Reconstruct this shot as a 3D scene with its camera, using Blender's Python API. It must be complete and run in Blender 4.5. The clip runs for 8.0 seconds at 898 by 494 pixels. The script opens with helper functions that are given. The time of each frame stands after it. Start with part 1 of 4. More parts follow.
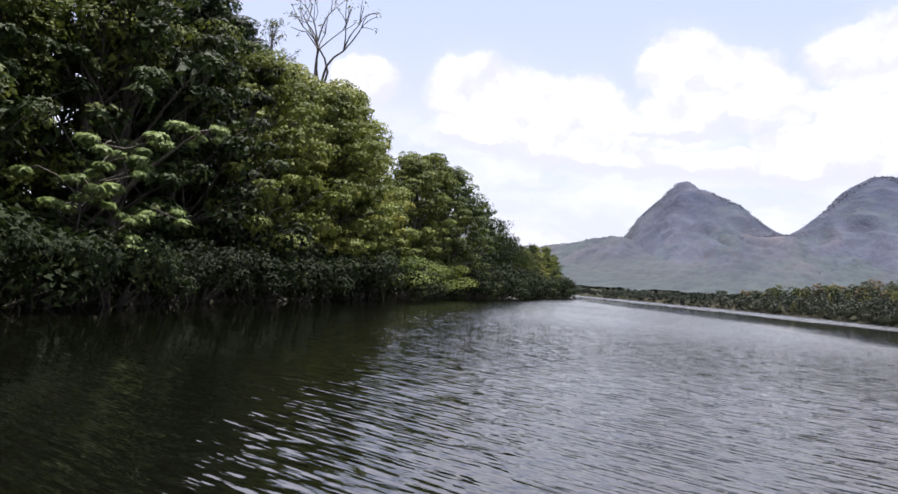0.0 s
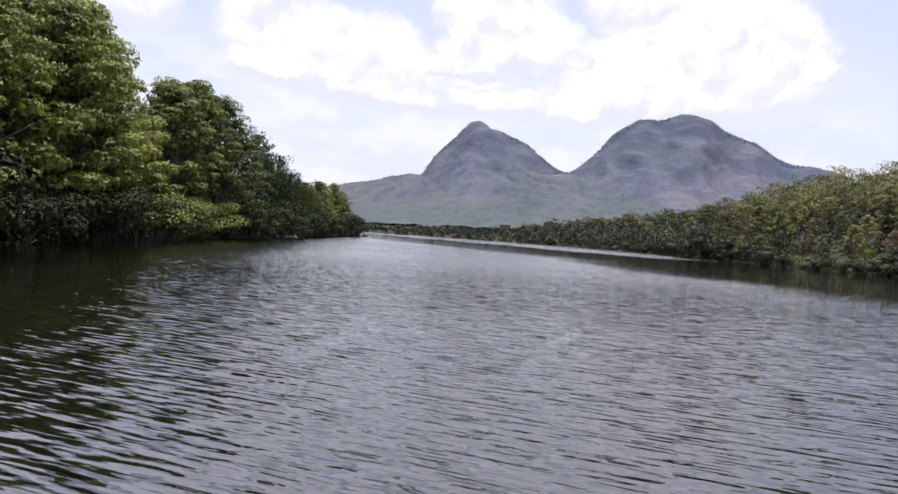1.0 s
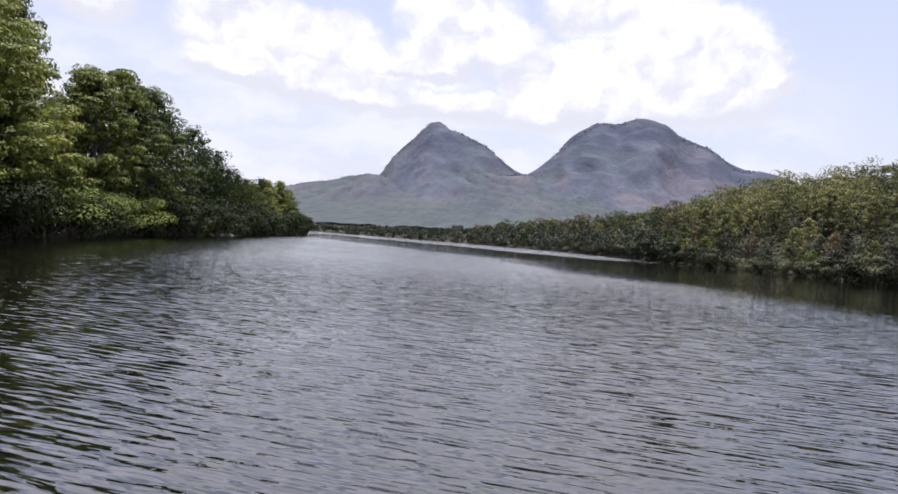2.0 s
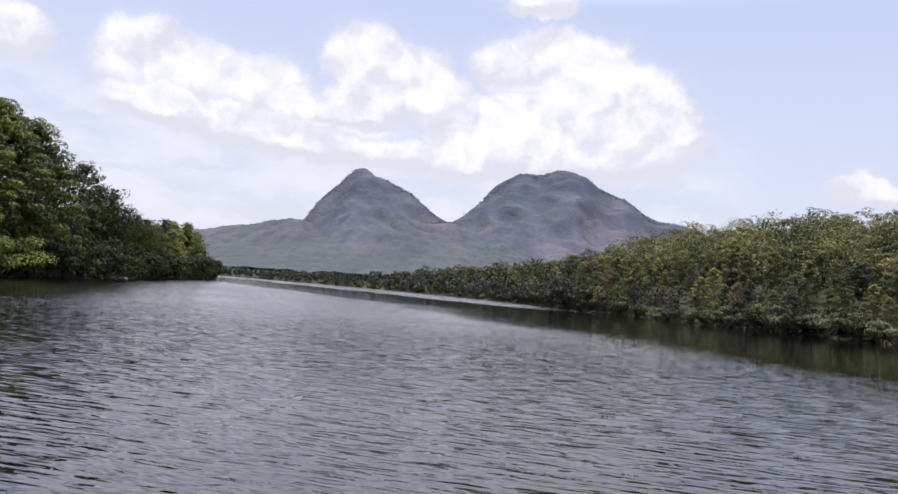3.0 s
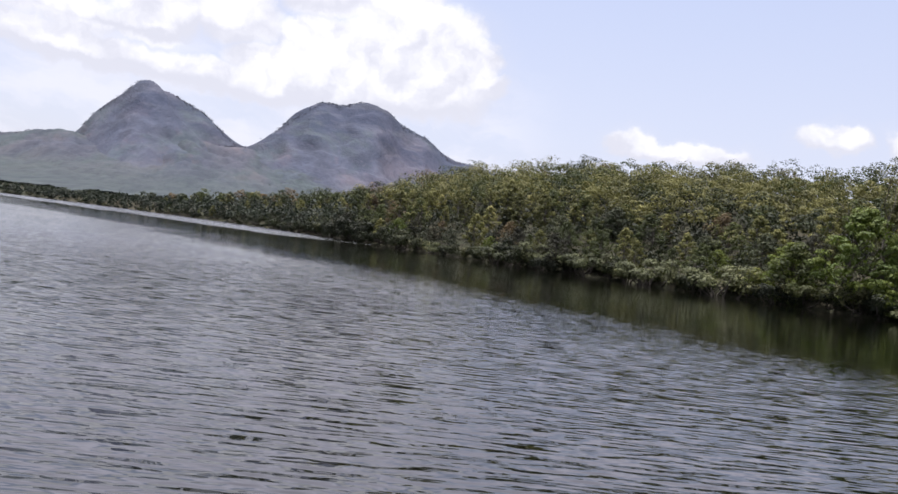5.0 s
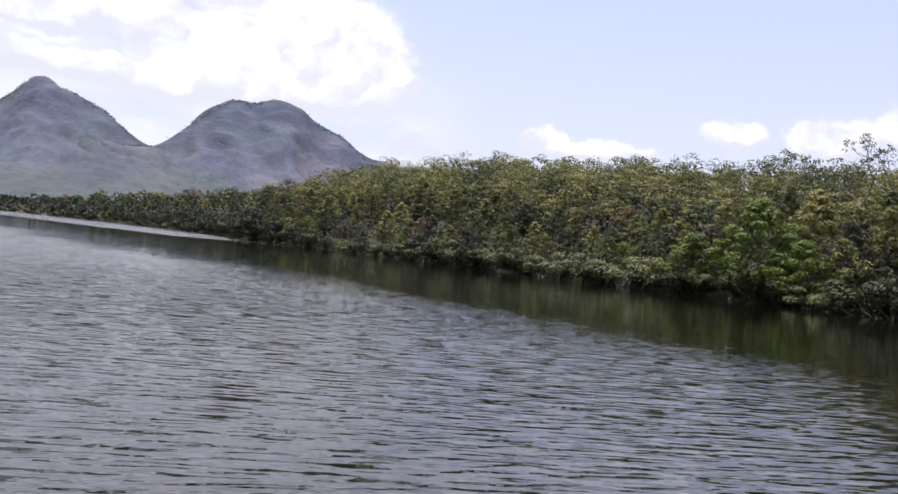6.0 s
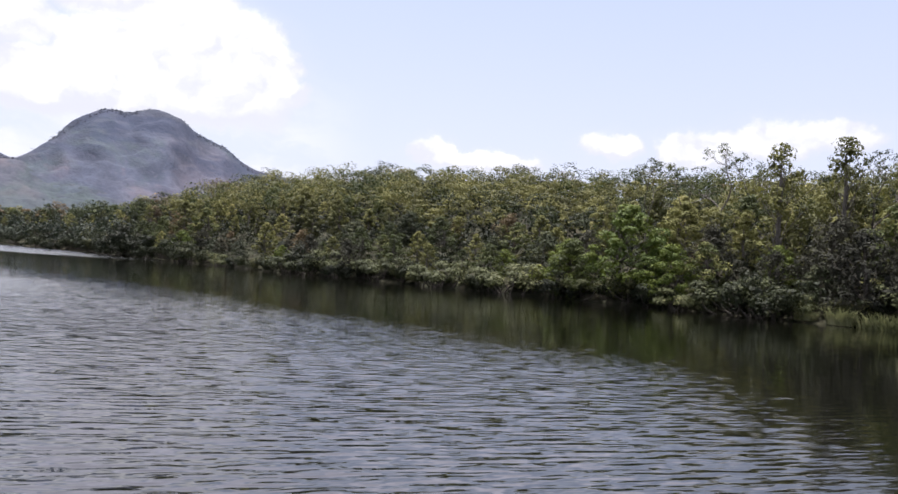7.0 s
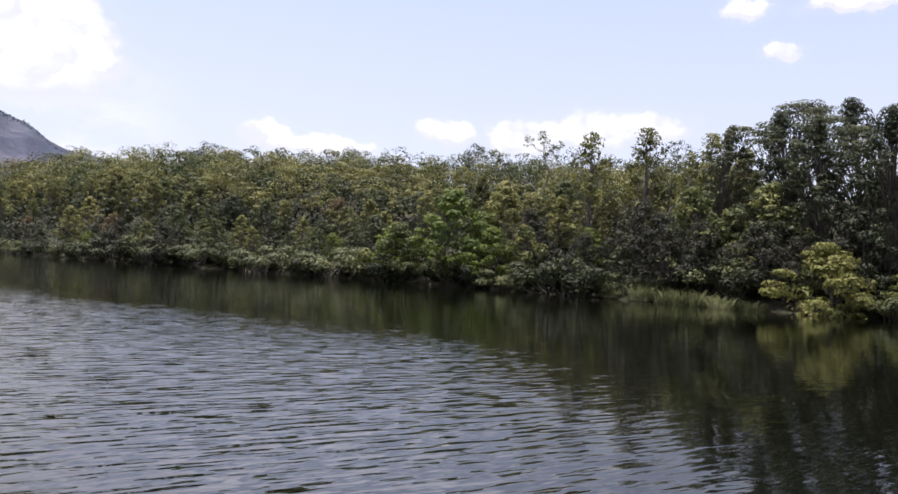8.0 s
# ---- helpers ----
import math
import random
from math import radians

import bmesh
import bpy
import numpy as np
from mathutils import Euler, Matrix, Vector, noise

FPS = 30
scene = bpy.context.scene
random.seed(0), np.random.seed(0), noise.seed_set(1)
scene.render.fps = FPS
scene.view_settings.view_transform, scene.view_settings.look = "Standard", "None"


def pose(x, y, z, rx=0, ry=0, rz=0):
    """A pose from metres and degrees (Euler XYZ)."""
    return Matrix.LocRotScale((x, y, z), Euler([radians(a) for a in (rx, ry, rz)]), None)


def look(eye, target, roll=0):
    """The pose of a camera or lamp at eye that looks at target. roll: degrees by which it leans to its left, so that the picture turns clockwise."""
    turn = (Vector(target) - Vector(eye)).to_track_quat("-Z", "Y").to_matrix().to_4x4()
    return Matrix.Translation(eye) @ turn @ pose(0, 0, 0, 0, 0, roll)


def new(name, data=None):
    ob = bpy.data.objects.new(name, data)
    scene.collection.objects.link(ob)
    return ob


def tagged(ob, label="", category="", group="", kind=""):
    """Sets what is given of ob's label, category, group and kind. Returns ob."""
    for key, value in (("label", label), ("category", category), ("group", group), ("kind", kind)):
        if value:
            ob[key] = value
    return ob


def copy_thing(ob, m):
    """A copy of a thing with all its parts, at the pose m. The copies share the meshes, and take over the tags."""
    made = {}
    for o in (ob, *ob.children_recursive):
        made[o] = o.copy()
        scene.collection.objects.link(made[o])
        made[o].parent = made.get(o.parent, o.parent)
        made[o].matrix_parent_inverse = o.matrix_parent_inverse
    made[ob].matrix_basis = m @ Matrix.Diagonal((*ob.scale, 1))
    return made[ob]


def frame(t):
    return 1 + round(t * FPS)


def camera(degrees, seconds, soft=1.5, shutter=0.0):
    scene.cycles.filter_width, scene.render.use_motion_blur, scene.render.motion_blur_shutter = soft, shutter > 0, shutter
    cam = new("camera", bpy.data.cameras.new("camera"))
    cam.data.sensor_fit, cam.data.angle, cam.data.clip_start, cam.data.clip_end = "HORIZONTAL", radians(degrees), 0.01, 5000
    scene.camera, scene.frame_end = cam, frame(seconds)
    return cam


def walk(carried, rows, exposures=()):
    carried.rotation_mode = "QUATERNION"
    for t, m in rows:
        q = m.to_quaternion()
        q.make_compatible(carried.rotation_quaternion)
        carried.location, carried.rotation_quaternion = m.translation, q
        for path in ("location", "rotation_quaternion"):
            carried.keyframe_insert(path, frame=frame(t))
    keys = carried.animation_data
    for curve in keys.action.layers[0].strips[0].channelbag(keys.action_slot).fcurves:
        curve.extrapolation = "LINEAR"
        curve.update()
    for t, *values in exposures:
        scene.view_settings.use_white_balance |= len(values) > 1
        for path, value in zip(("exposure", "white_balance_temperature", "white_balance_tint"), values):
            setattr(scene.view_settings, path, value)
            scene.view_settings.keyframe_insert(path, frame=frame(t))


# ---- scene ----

# ---------------------------------------------------------------- camera
cam = camera(63.8, 8.0, soft=1.6)
ROWS = [
    (0, pose(0.00, 0.00, 1.70, 92.32, -4.75, 0.05)),
    (0.5, pose(0.94, 0.58, 1.70, 91.84, -5.40, -4.10)),
    (0.8, pose(1.50, 0.91, 1.70, 92.01, -4.33, -7.59)),
    (0.9, pose(1.69, 1.02, 1.70, 90.72, -3.98, -11.14)),
    (1, pose(1.88, 1.12, 1.70, 88.57, -3.62, -15.72)),
    (1.1, pose(2.06, 1.23, 1.70, 86.21, -3.46, -16.12)),
    (1.2, pose(2.25, 1.33, 1.70, 84.66, -3.30, -16.71)),
    (2.5, pose(4.59, 2.55, 1.70, 91.89, -4.62, -20.99)),
    (3, pose(5.44, 2.94, 1.70, 93.04, -4.68, -24.93)),
    (3.5, pose(6.25, 3.27, 1.70, 93.10, -5.03, -31.19)),
    (4, pose(7.02, 3.55, 1.70, 93.55, -4.36, -33.56)),
    (4.5, pose(7.74, 3.77, 1.70, 90.29, -6.43, -37.49)),
    (6, pose(9.54, 4.00, 1.70, 89.92, -5.97, -47.44)),
    (6.5, pose(10.00, 3.92, 1.70, 90.95, -5.36, -52.58)),
    (7, pose(10.37, 3.76, 1.70, 91.58, -4.59, -56.09)),
    (7.5, pose(10.66, 3.50, 1.70, 91.57, -3.82, -60.95)),
    (8, pose(10.85, 3.15, 1.70, 91.29, -3.78, -69.00)),
]
walk(cam, ROWS, exposures=[(0, 1.50, 6280, 12), (1.2, 1.42, 6280, 12), (2.5, 1.34, 6280, 12), (3.5, 1.24, 6280, 12), (4.5, 1.29, 6280, 12), (6.5, 1.46, 6280, 12), (8, 1.50, 6280, 12)])

# ---------------------------------------------------------------- node helpers


class Nodes:
    """A thin wrapper that adds nodes to a tree and links plain values or sockets."""

    def __init__(self, tree):
        self.tree = tree
        self.tree.nodes.clear()

    def add(self, kind, ins=None, **props):
        node = self.tree.nodes.new(kind)
        for key, value in props.items():
            setattr(node, key, value)
        for key, value in (ins or {}).items():
            if isinstance(value, bpy.types.NodeSocket):
                self.tree.links.new(value, node.inputs[key])
            else:
                node.inputs[key].default_value = value
        return node

    def math(self, op, a, b=0.0, c=0.0, clamp=False):
        return self.add("ShaderNodeMath", {0: a, 1: b, 2: c}, operation=op, use_clamp=clamp).outputs[0]

    def vec(self, op, a, b=(0, 0, 0), c=(0, 0, 0)):
        node = self.add("ShaderNodeVectorMath", {0: a, 1: b, 2: c}, operation=op)
        return node.outputs["Value"] if op in ("DOT_PRODUCT", "LENGTH") else node.outputs[0]

    def noise(self, vector, scale, detail=3.0, rough=0.55):
        return self.add("ShaderNodeTexNoise", {"Vector": vector, "Scale": scale, "Detail": detail, "Roughness": rough}).outputs["Fac"]

    def ramp(self, x, lo, hi, out_lo=0.0, out_hi=1.0):
        return self.add("ShaderNodeMapRange", {0: x, 1: lo, 2: hi, 3: out_lo, 4: out_hi}, interpolation_type="SMOOTHSTEP").outputs[0]

    def mix(self, fac, a, b):
        return self.add("ShaderNodeMix", {0: fac, 6: a, 7: b}, data_type="RGBA").outputs[2]


# ---------------------------------------------------------------- world and sun
SUN_WAY = Vector((0.10, 0.24, 0.96)).normalized()      # towards the sun
SUN_EL = math.asin(SUN_WAY.z)
SUN_AZ = math.atan2(SUN_WAY.x, SUN_WAY.y)

# Cumulus banks as soft ellipses: azimuth, elevation, half width, half height in degrees.
CLOUD_LEFT = [(1.0, 14.4, 3.6, 2.5), (5.0, 14.0, 3.8, 2.1), (9.2, 13.6, 3.5, 2.0), (12.2, 12.2, 2.2, 1.3),
              (3.0, 11.0, 4.8, 0.9), (8.2, 10.4, 4.0, 1.0), (-8.0, 14.6, 2.6, 1.6)]
CLOUD_MID = [(17.0, 17.0, 2.9, 2.2), (20.4, 16.0, 3.2, 2.1), (22.6, 14.4, 3.2, 1.8), (17.4, 13.9, 3.2, 1.7),
             (14.0, 9.8, 5.0, 1.1), (21.0, 9.8, 4.0, 1.2), (25.5, 9.6, 3.0, 1.3), (16.5, 12.2, 2.4, 0.8)]
CLOUD_BIG = [(28.4, 17.2, 3.0, 1.7), (32.0, 18.0, 3.0, 2.2), (35.4, 17.2, 2.7, 2.2), (38.4, 15.4, 3.2, 1.9),
             (40.8, 13.8, 2.2, 1.7), (41.4, 12.2, 2.2, 1.1), (34.8, 13.6, 5.2, 2.4), (29.6, 13.4, 3.6, 1.9),
             (26.0, 11.4, 3.4, 1.3), (31.0, 10.8, 5.4, 1.9), (37.0, 11.0, 5.0, 1.9), (30.6, 21.8, 2.5, 0.7)]
CLOUD_RIGHT = [(54.2, 8.9, 1.7, 1.0), (58.4, 8.4, 3.8, 0.7), (68.0, 10.3, 2.0, 0.95), (74.4, 10.2, 2.6, 1.0),
               (79.6, 10.9, 3.6, 1.2), (83.6, 11.3, 2.6, 1.0), (92.8, 16.5, 1.1, 0.5), (90.2, 19.6, 1.4, 0.6), (97.7, 19.4, 2.6, 0.5)]

world = bpy.data.worlds.new("world")
scene.world = world
world.use_nodes = True
n = Nodes(world.node_tree)
gen = n.add("ShaderNodeTexCoord").outputs["Generated"]
xyz = n.add("ShaderNodeSeparateXYZ", {0: gen})
az = n.math("DEGREES", n.math("ARCTAN2", xyz.outputs[0], xyz.outputs[1]))
el = n.math("DEGREES", n.math("ARCSINE", xyz.outputs[2]))
plan = n.add("ShaderNodeCombineXYZ", {0: az, 1: el, 2: 0.0}).outputs[0]
wob = n.add("ShaderNodeTexNoise", {"Vector": plan, "Scale": 0.42, "Detail": 7.0, "Roughness": 0.6})
shift = n.vec("MULTIPLY", n.vec("SUBTRACT", wob.outputs["Color"], (0.5, 0.5, 0.5)), (3.4, 2.4, 0.0))
puffed = n.vec("ADD", plan, shift)
raised, raised_small = n.vec("ADD", puffed, (0.5, -0.9, 0.0)), n.vec("ADD", puffed, (0.1, -0.35, 0.0))
near_c, near_t = None, None
for a, e, ra, re in CLOUD_LEFT + CLOUD_MID + CLOUD_BIG + CLOUD_RIGHT:
    inv = (1 / ra, 1 / re, 0.0)
    off = (-a / ra, -e / re, 0.0)
    d1 = n.vec("MULTIPLY_ADD", puffed, inv, off)
    d1 = n.vec("DOT_PRODUCT", d1, d1)
    d2 = n.vec("MULTIPLY_ADD", raised_small if a > 50 else raised, inv, off)
    d2 = n.vec("DOT_PRODUCT", d2, d2)
    near_c = d1 if near_c is None else n.math("MINIMUM", near_c, d1)
    near_t = d2 if near_t is None else n.math("MINIMUM", near_t, d2)
cover = n.math("MAXIMUM", n.ramp(near_c, 2.0, 0.8), n.ramp(near_c, 4.0, 1.2, 0.0, 0.16))
crown_lit = n.ramp(near_t, 1.7, 0.5)
heap = n.vec("ADD", puffed, (60.0, 20.0, 0.0))
relief = n.math("SUBTRACT", n.noise(heap, 0.24, 4.0, 0.55), n.noise(n.vec("ADD", heap, (-0.6, 1.2, 0.0)), 0.24, 4.0, 0.55))
fine = n.math("MULTIPLY_ADD", relief, 2.5, 0.54, clamp=True)
# unseen bright veil added above the view, to brighten the water's reflections
veil = n.math("MULTIPLY", n.ramp(n.noise(gen, 2.4, 6.0, 0.6), 0.25, 0.45), n.ramp(el, 21.5, 27.0))
sky = n.add("ShaderNodeTexSky", sky_type="NISHITA", sun_disc=False, sun_elevation=SUN_EL, sun_rotation=SUN_AZ,
            air_density=1.0, dust_density=2.5, ozone_density=1.0).outputs[0]
haze = n.mix(n.ramp(el, 0.0, 34.0), (6.5, 6.5, 7.4, 1), (4.5, 5.15, 7.2, 1))
clear = n.mix(0.72, sky, haze)
lit = n.math("MULTIPLY", crown_lit, n.ramp(fine, 0.0, 0.9))
white = n.mix(lit, (5.8, 5.8, 6.35, 1), (7.8, 7.7, 7.9, 1))
bank = n.noise(n.vec("MULTIPLY", puffed, (0.10, 0.32, 0.0)), 1.0, 4.0, 0.55)
bank = n.math("MULTIPLY", n.ramp(bank, 0.36, 0.6), n.math("MULTIPLY", n.ramp(el, 15.0, 9.5, 0.0, 0.75), n.ramp(az, 50.0, 40.0)))
clear = n.mix(bank, clear, (6.8, 6.75, 7.3, 1))
glow = n.mix(veil, n.mix(cover, clear, white), (12.0, 11.7, 13.6, 1))
below = n.mix(n.ramp(el, -1.0, 0.0), (2.0, 2.2, 2.0, 1), glow)
back = n.add("ShaderNodeBackground", {"Color": below, "Strength": 0.055})
n.tree.links.new(back.outputs[0], n.add("ShaderNodeOutputWorld").inputs[0])

sun_data = bpy.data.lights.new("sun", "SUN")
sun_data.energy, sun_data.angle, sun_data.color = 5.0, radians(0.6), (1.0, 0.95, 0.86)
sun = new("sun", sun_data)
sun.matrix_world = look(SUN_WAY * 100, (0, 0, 0))

# ---------------------------------------------------------------- materials


def material(name):
    m = bpy.data.materials.new(name)
    m.use_nodes = True
    return m, Nodes(m.node_tree)


def leaf_material(name, dark, mid, pale, rough=0.62, thin=0.26, patches=0.7):
    """Foliage: each leaf and each plant a little different, light passing through the blade."""
    m, k = material(name)
    one = k.add("ShaderNodeNewGeometry").outputs["Random Per Island"]
    plant = k.add("ShaderNodeObjectInfo").outputs["Random"]
    where = k.add("ShaderNodeTexCoord").outputs["Object"]
    patch = k.noise(where, patches, 2.0)
    x = k.math("ADD", k.math("MULTIPLY", one, 0.16), k.math("ADD", k.math("MULTIPLY", plant, 0.62), k.math("MULTIPLY_ADD", patch, 1.7, -0.84)), clamp=True)
    col = k.mix(k.ramp(x, 0.0, 0.55), (*dark, 1), (*mid, 1))
    col = k.mix(k.ramp(x, 0.55, 1.0), col, (*pale, 1))
    col = k.vec("MULTIPLY", col, (0.76, 0.76, 0.76))
    vein = k.noise(where, 22.0, 2.0)
    col = k.mix(k.math("MULTIPLY", vein, 0.3), col, (*[c * 0.6 for c in mid], 1))
    tuft = k.add("ShaderNodeBump", {"Height": k.noise(where, 5.0, 3.0, 0.65), "Strength": 0.9, "Distance": 0.12})
    skin = k.add("ShaderNodeBsdfPrincipled", {"Base Color": col, "Roughness": rough, "Specular IOR Level": 0.14, "Normal": tuft.outputs[0]})
    glow_through = k.add("ShaderNodeBsdfTranslucent", {"Color": col})
    both = k.add("ShaderNodeMixShader", {0: thin, 1: skin.outputs[0], 2: glow_through.outputs[0]})
    k.tree.links.new(both.outputs[0], k.add("ShaderNodeOutputMaterial").inputs[0])
    return m


# dark jungle leaf with the bank's shade in its colour
LEAF_JUNGLE_SHADED = leaf_material("leaf_jungle_shaded", (0.006, 0.012, 0.004), (0.030, 0.048, 0.011), (0.15, 0.16, 0.038))
# leaf green lifted well above the rest to put sunlight on the boughs
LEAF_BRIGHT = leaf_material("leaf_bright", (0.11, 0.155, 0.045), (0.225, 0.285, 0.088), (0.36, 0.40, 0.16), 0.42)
LEAF_OLIVE = leaf_material("leaf_olive", (0.020, 0.028, 0.010), (0.060, 0.074, 0.021), (0.26, 0.25, 0.082))
LEAF_TEAK = leaf_material("leaf_teak", (0.046, 0.050, 0.017), (0.15, 0.15, 0.044), (0.38, 0.34, 0.13))
LEAF_GREY = leaf_material("leaf_grey", (0.020, 0.027, 0.015), (0.044, 0.053, 0.025), (0.15, 0.148, 0.074))
# shrub green taken down for the shade along the hillside waterline
LEAF_BANK_SHADED = leaf_material("leaf_bank_shaded", (0.006, 0.009, 0.004), (0.022, 0.028, 0.011), (0.13, 0.128, 0.055))
LEAF_PALE = leaf_material("leaf_pale", (0.022, 0.028, 0.011), (0.076, 0.085, 0.035), (0.21, 0.21, 0.09))
LEAF_DRY = leaf_material("leaf_dry", (0.06, 0.045, 0.028), (0.13, 0.095, 0.05), (0.22, 0.16, 0.09), 0.7, 0.25)
LEAF_FRESH = leaf_material("leaf_fresh", (0.050, 0.078, 0.014), (0.125, 0.155, 0.026), (0.25, 0.24, 0.052))
# yellow-green jungle leaf with sunlight in its colour
LEAF_JUNGLE_SUNLIT = leaf_material("leaf_jungle_sunlit", (0.026, 0.044, 0.009), (0.118, 0.142, 0.025), (0.33, 0.31, 0.07))
# near-black shrub green holding the shade under the overhanging trees
LEAF_SHORE_SHADED = leaf_material("leaf_shore_shaded", (0.006, 0.010, 0.003), (0.016, 0.025, 0.007), (0.055, 0.070, 0.018), 0.8)
LEAF_THICKET = leaf_material("leaf_thicket", (0.018, 0.019, 0.014), (0.038, 0.038, 0.026), (0.08, 0.072, 0.046), 0.8, 0.2)
HILL_TEAK = leaf_material("hill_teak", (0.046, 0.048, 0.018), (0.150, 0.146, 0.047), (0.36, 0.325, 0.125), patches=0.33)
HILL_OLIVE = leaf_material("hill_olive", (0.024, 0.034, 0.011), (0.074, 0.089, 0.025), (0.25, 0.24, 0.08), patches=0.33)
HILL_GREY = leaf_material("hill_grey", (0.022, 0.029, 0.016), (0.052, 0.062, 0.030), (0.16, 0.158, 0.078), patches=0.33)
LEAF_FAR = leaf_material("leaf_far", (0.014, 0.020, 0.013), (0.034, 0.044, 0.028), (0.085, 0.092, 0.056), patches=0.25)
LEAF_REED = leaf_material("leaf_reed", (0.07, 0.08, 0.035), (0.17, 0.18, 0.085), (0.30, 0.30, 0.16))
# near-black leaf tones put the shade between trees into the brush
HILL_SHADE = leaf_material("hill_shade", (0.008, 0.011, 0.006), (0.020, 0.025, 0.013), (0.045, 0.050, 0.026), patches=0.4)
LEAF_YELLOW = leaf_material("leaf_yellow", (0.05, 0.06, 0.015), (0.115, 0.120, 0.028), (0.22, 0.205, 0.07))


def bark_material(name, a, b):
    m, k = material(name)
    where = k.add("ShaderNodeTexCoord").outputs["Object"]
    long = k.vec("MULTIPLY", where, (9.0, 9.0, 1.6))
    grain = k.noise(long, 1.4, 5.0, 0.65)
    col = k.mix(k.ramp(grain, 0.3, 0.7), (*a, 1), (*b, 1))
    bump = k.add("ShaderNodeBump", {"Height": grain, "Strength": 0.7, "Distance": 0.03})
    skin = k.add("ShaderNodeBsdfPrincipled", {"Base Color": col, "Roughness": 0.9, "Normal": bump.outputs[0]})
    k.tree.links.new(skin.outputs[0], k.add("ShaderNodeOutputMaterial").inputs[0])
    return m


BARK = bark_material("bark", (0.022, 0.018, 0.014), (0.062, 0.052, 0.040))
BARK_PALE = bark_material("bark_pale", (0.045, 0.040, 0.034), (0.12, 0.108, 0.09))


def ground_material():
    m, k = material("earth")
    where = k.add("ShaderNodeTexCoord").outputs["Object"]
    big, small = k.noise(where, 0.05, 4.0), k.noise(where, 1.6, 5.0)
    col = k.mix(k.ramp(big, 0.35, 0.65), (0.010, 0.013, 0.006, 1), (0.022, 0.020, 0.012, 1))
    col = k.mix(k.ramp(small, 0.35, 0.75), col, (0.032, 0.028, 0.019, 1))
    bump = k.add("ShaderNodeBump", {"Height": small, "Strength": 0.8, "Distance": 0.25})
    skin = k.add("ShaderNodeBsdfPrincipled", {"Base Color": col, "Roughness": 0.95, "Specular IOR Level": 0.1, "Normal": bump.outputs[0]})
    k.tree.links.new(skin.outputs[0], k.add("ShaderNodeOutputMaterial").inputs[0])
    return m


WIND = (math.sin(radians(35)), math.cos(radians(35)))       # the way the ripples run


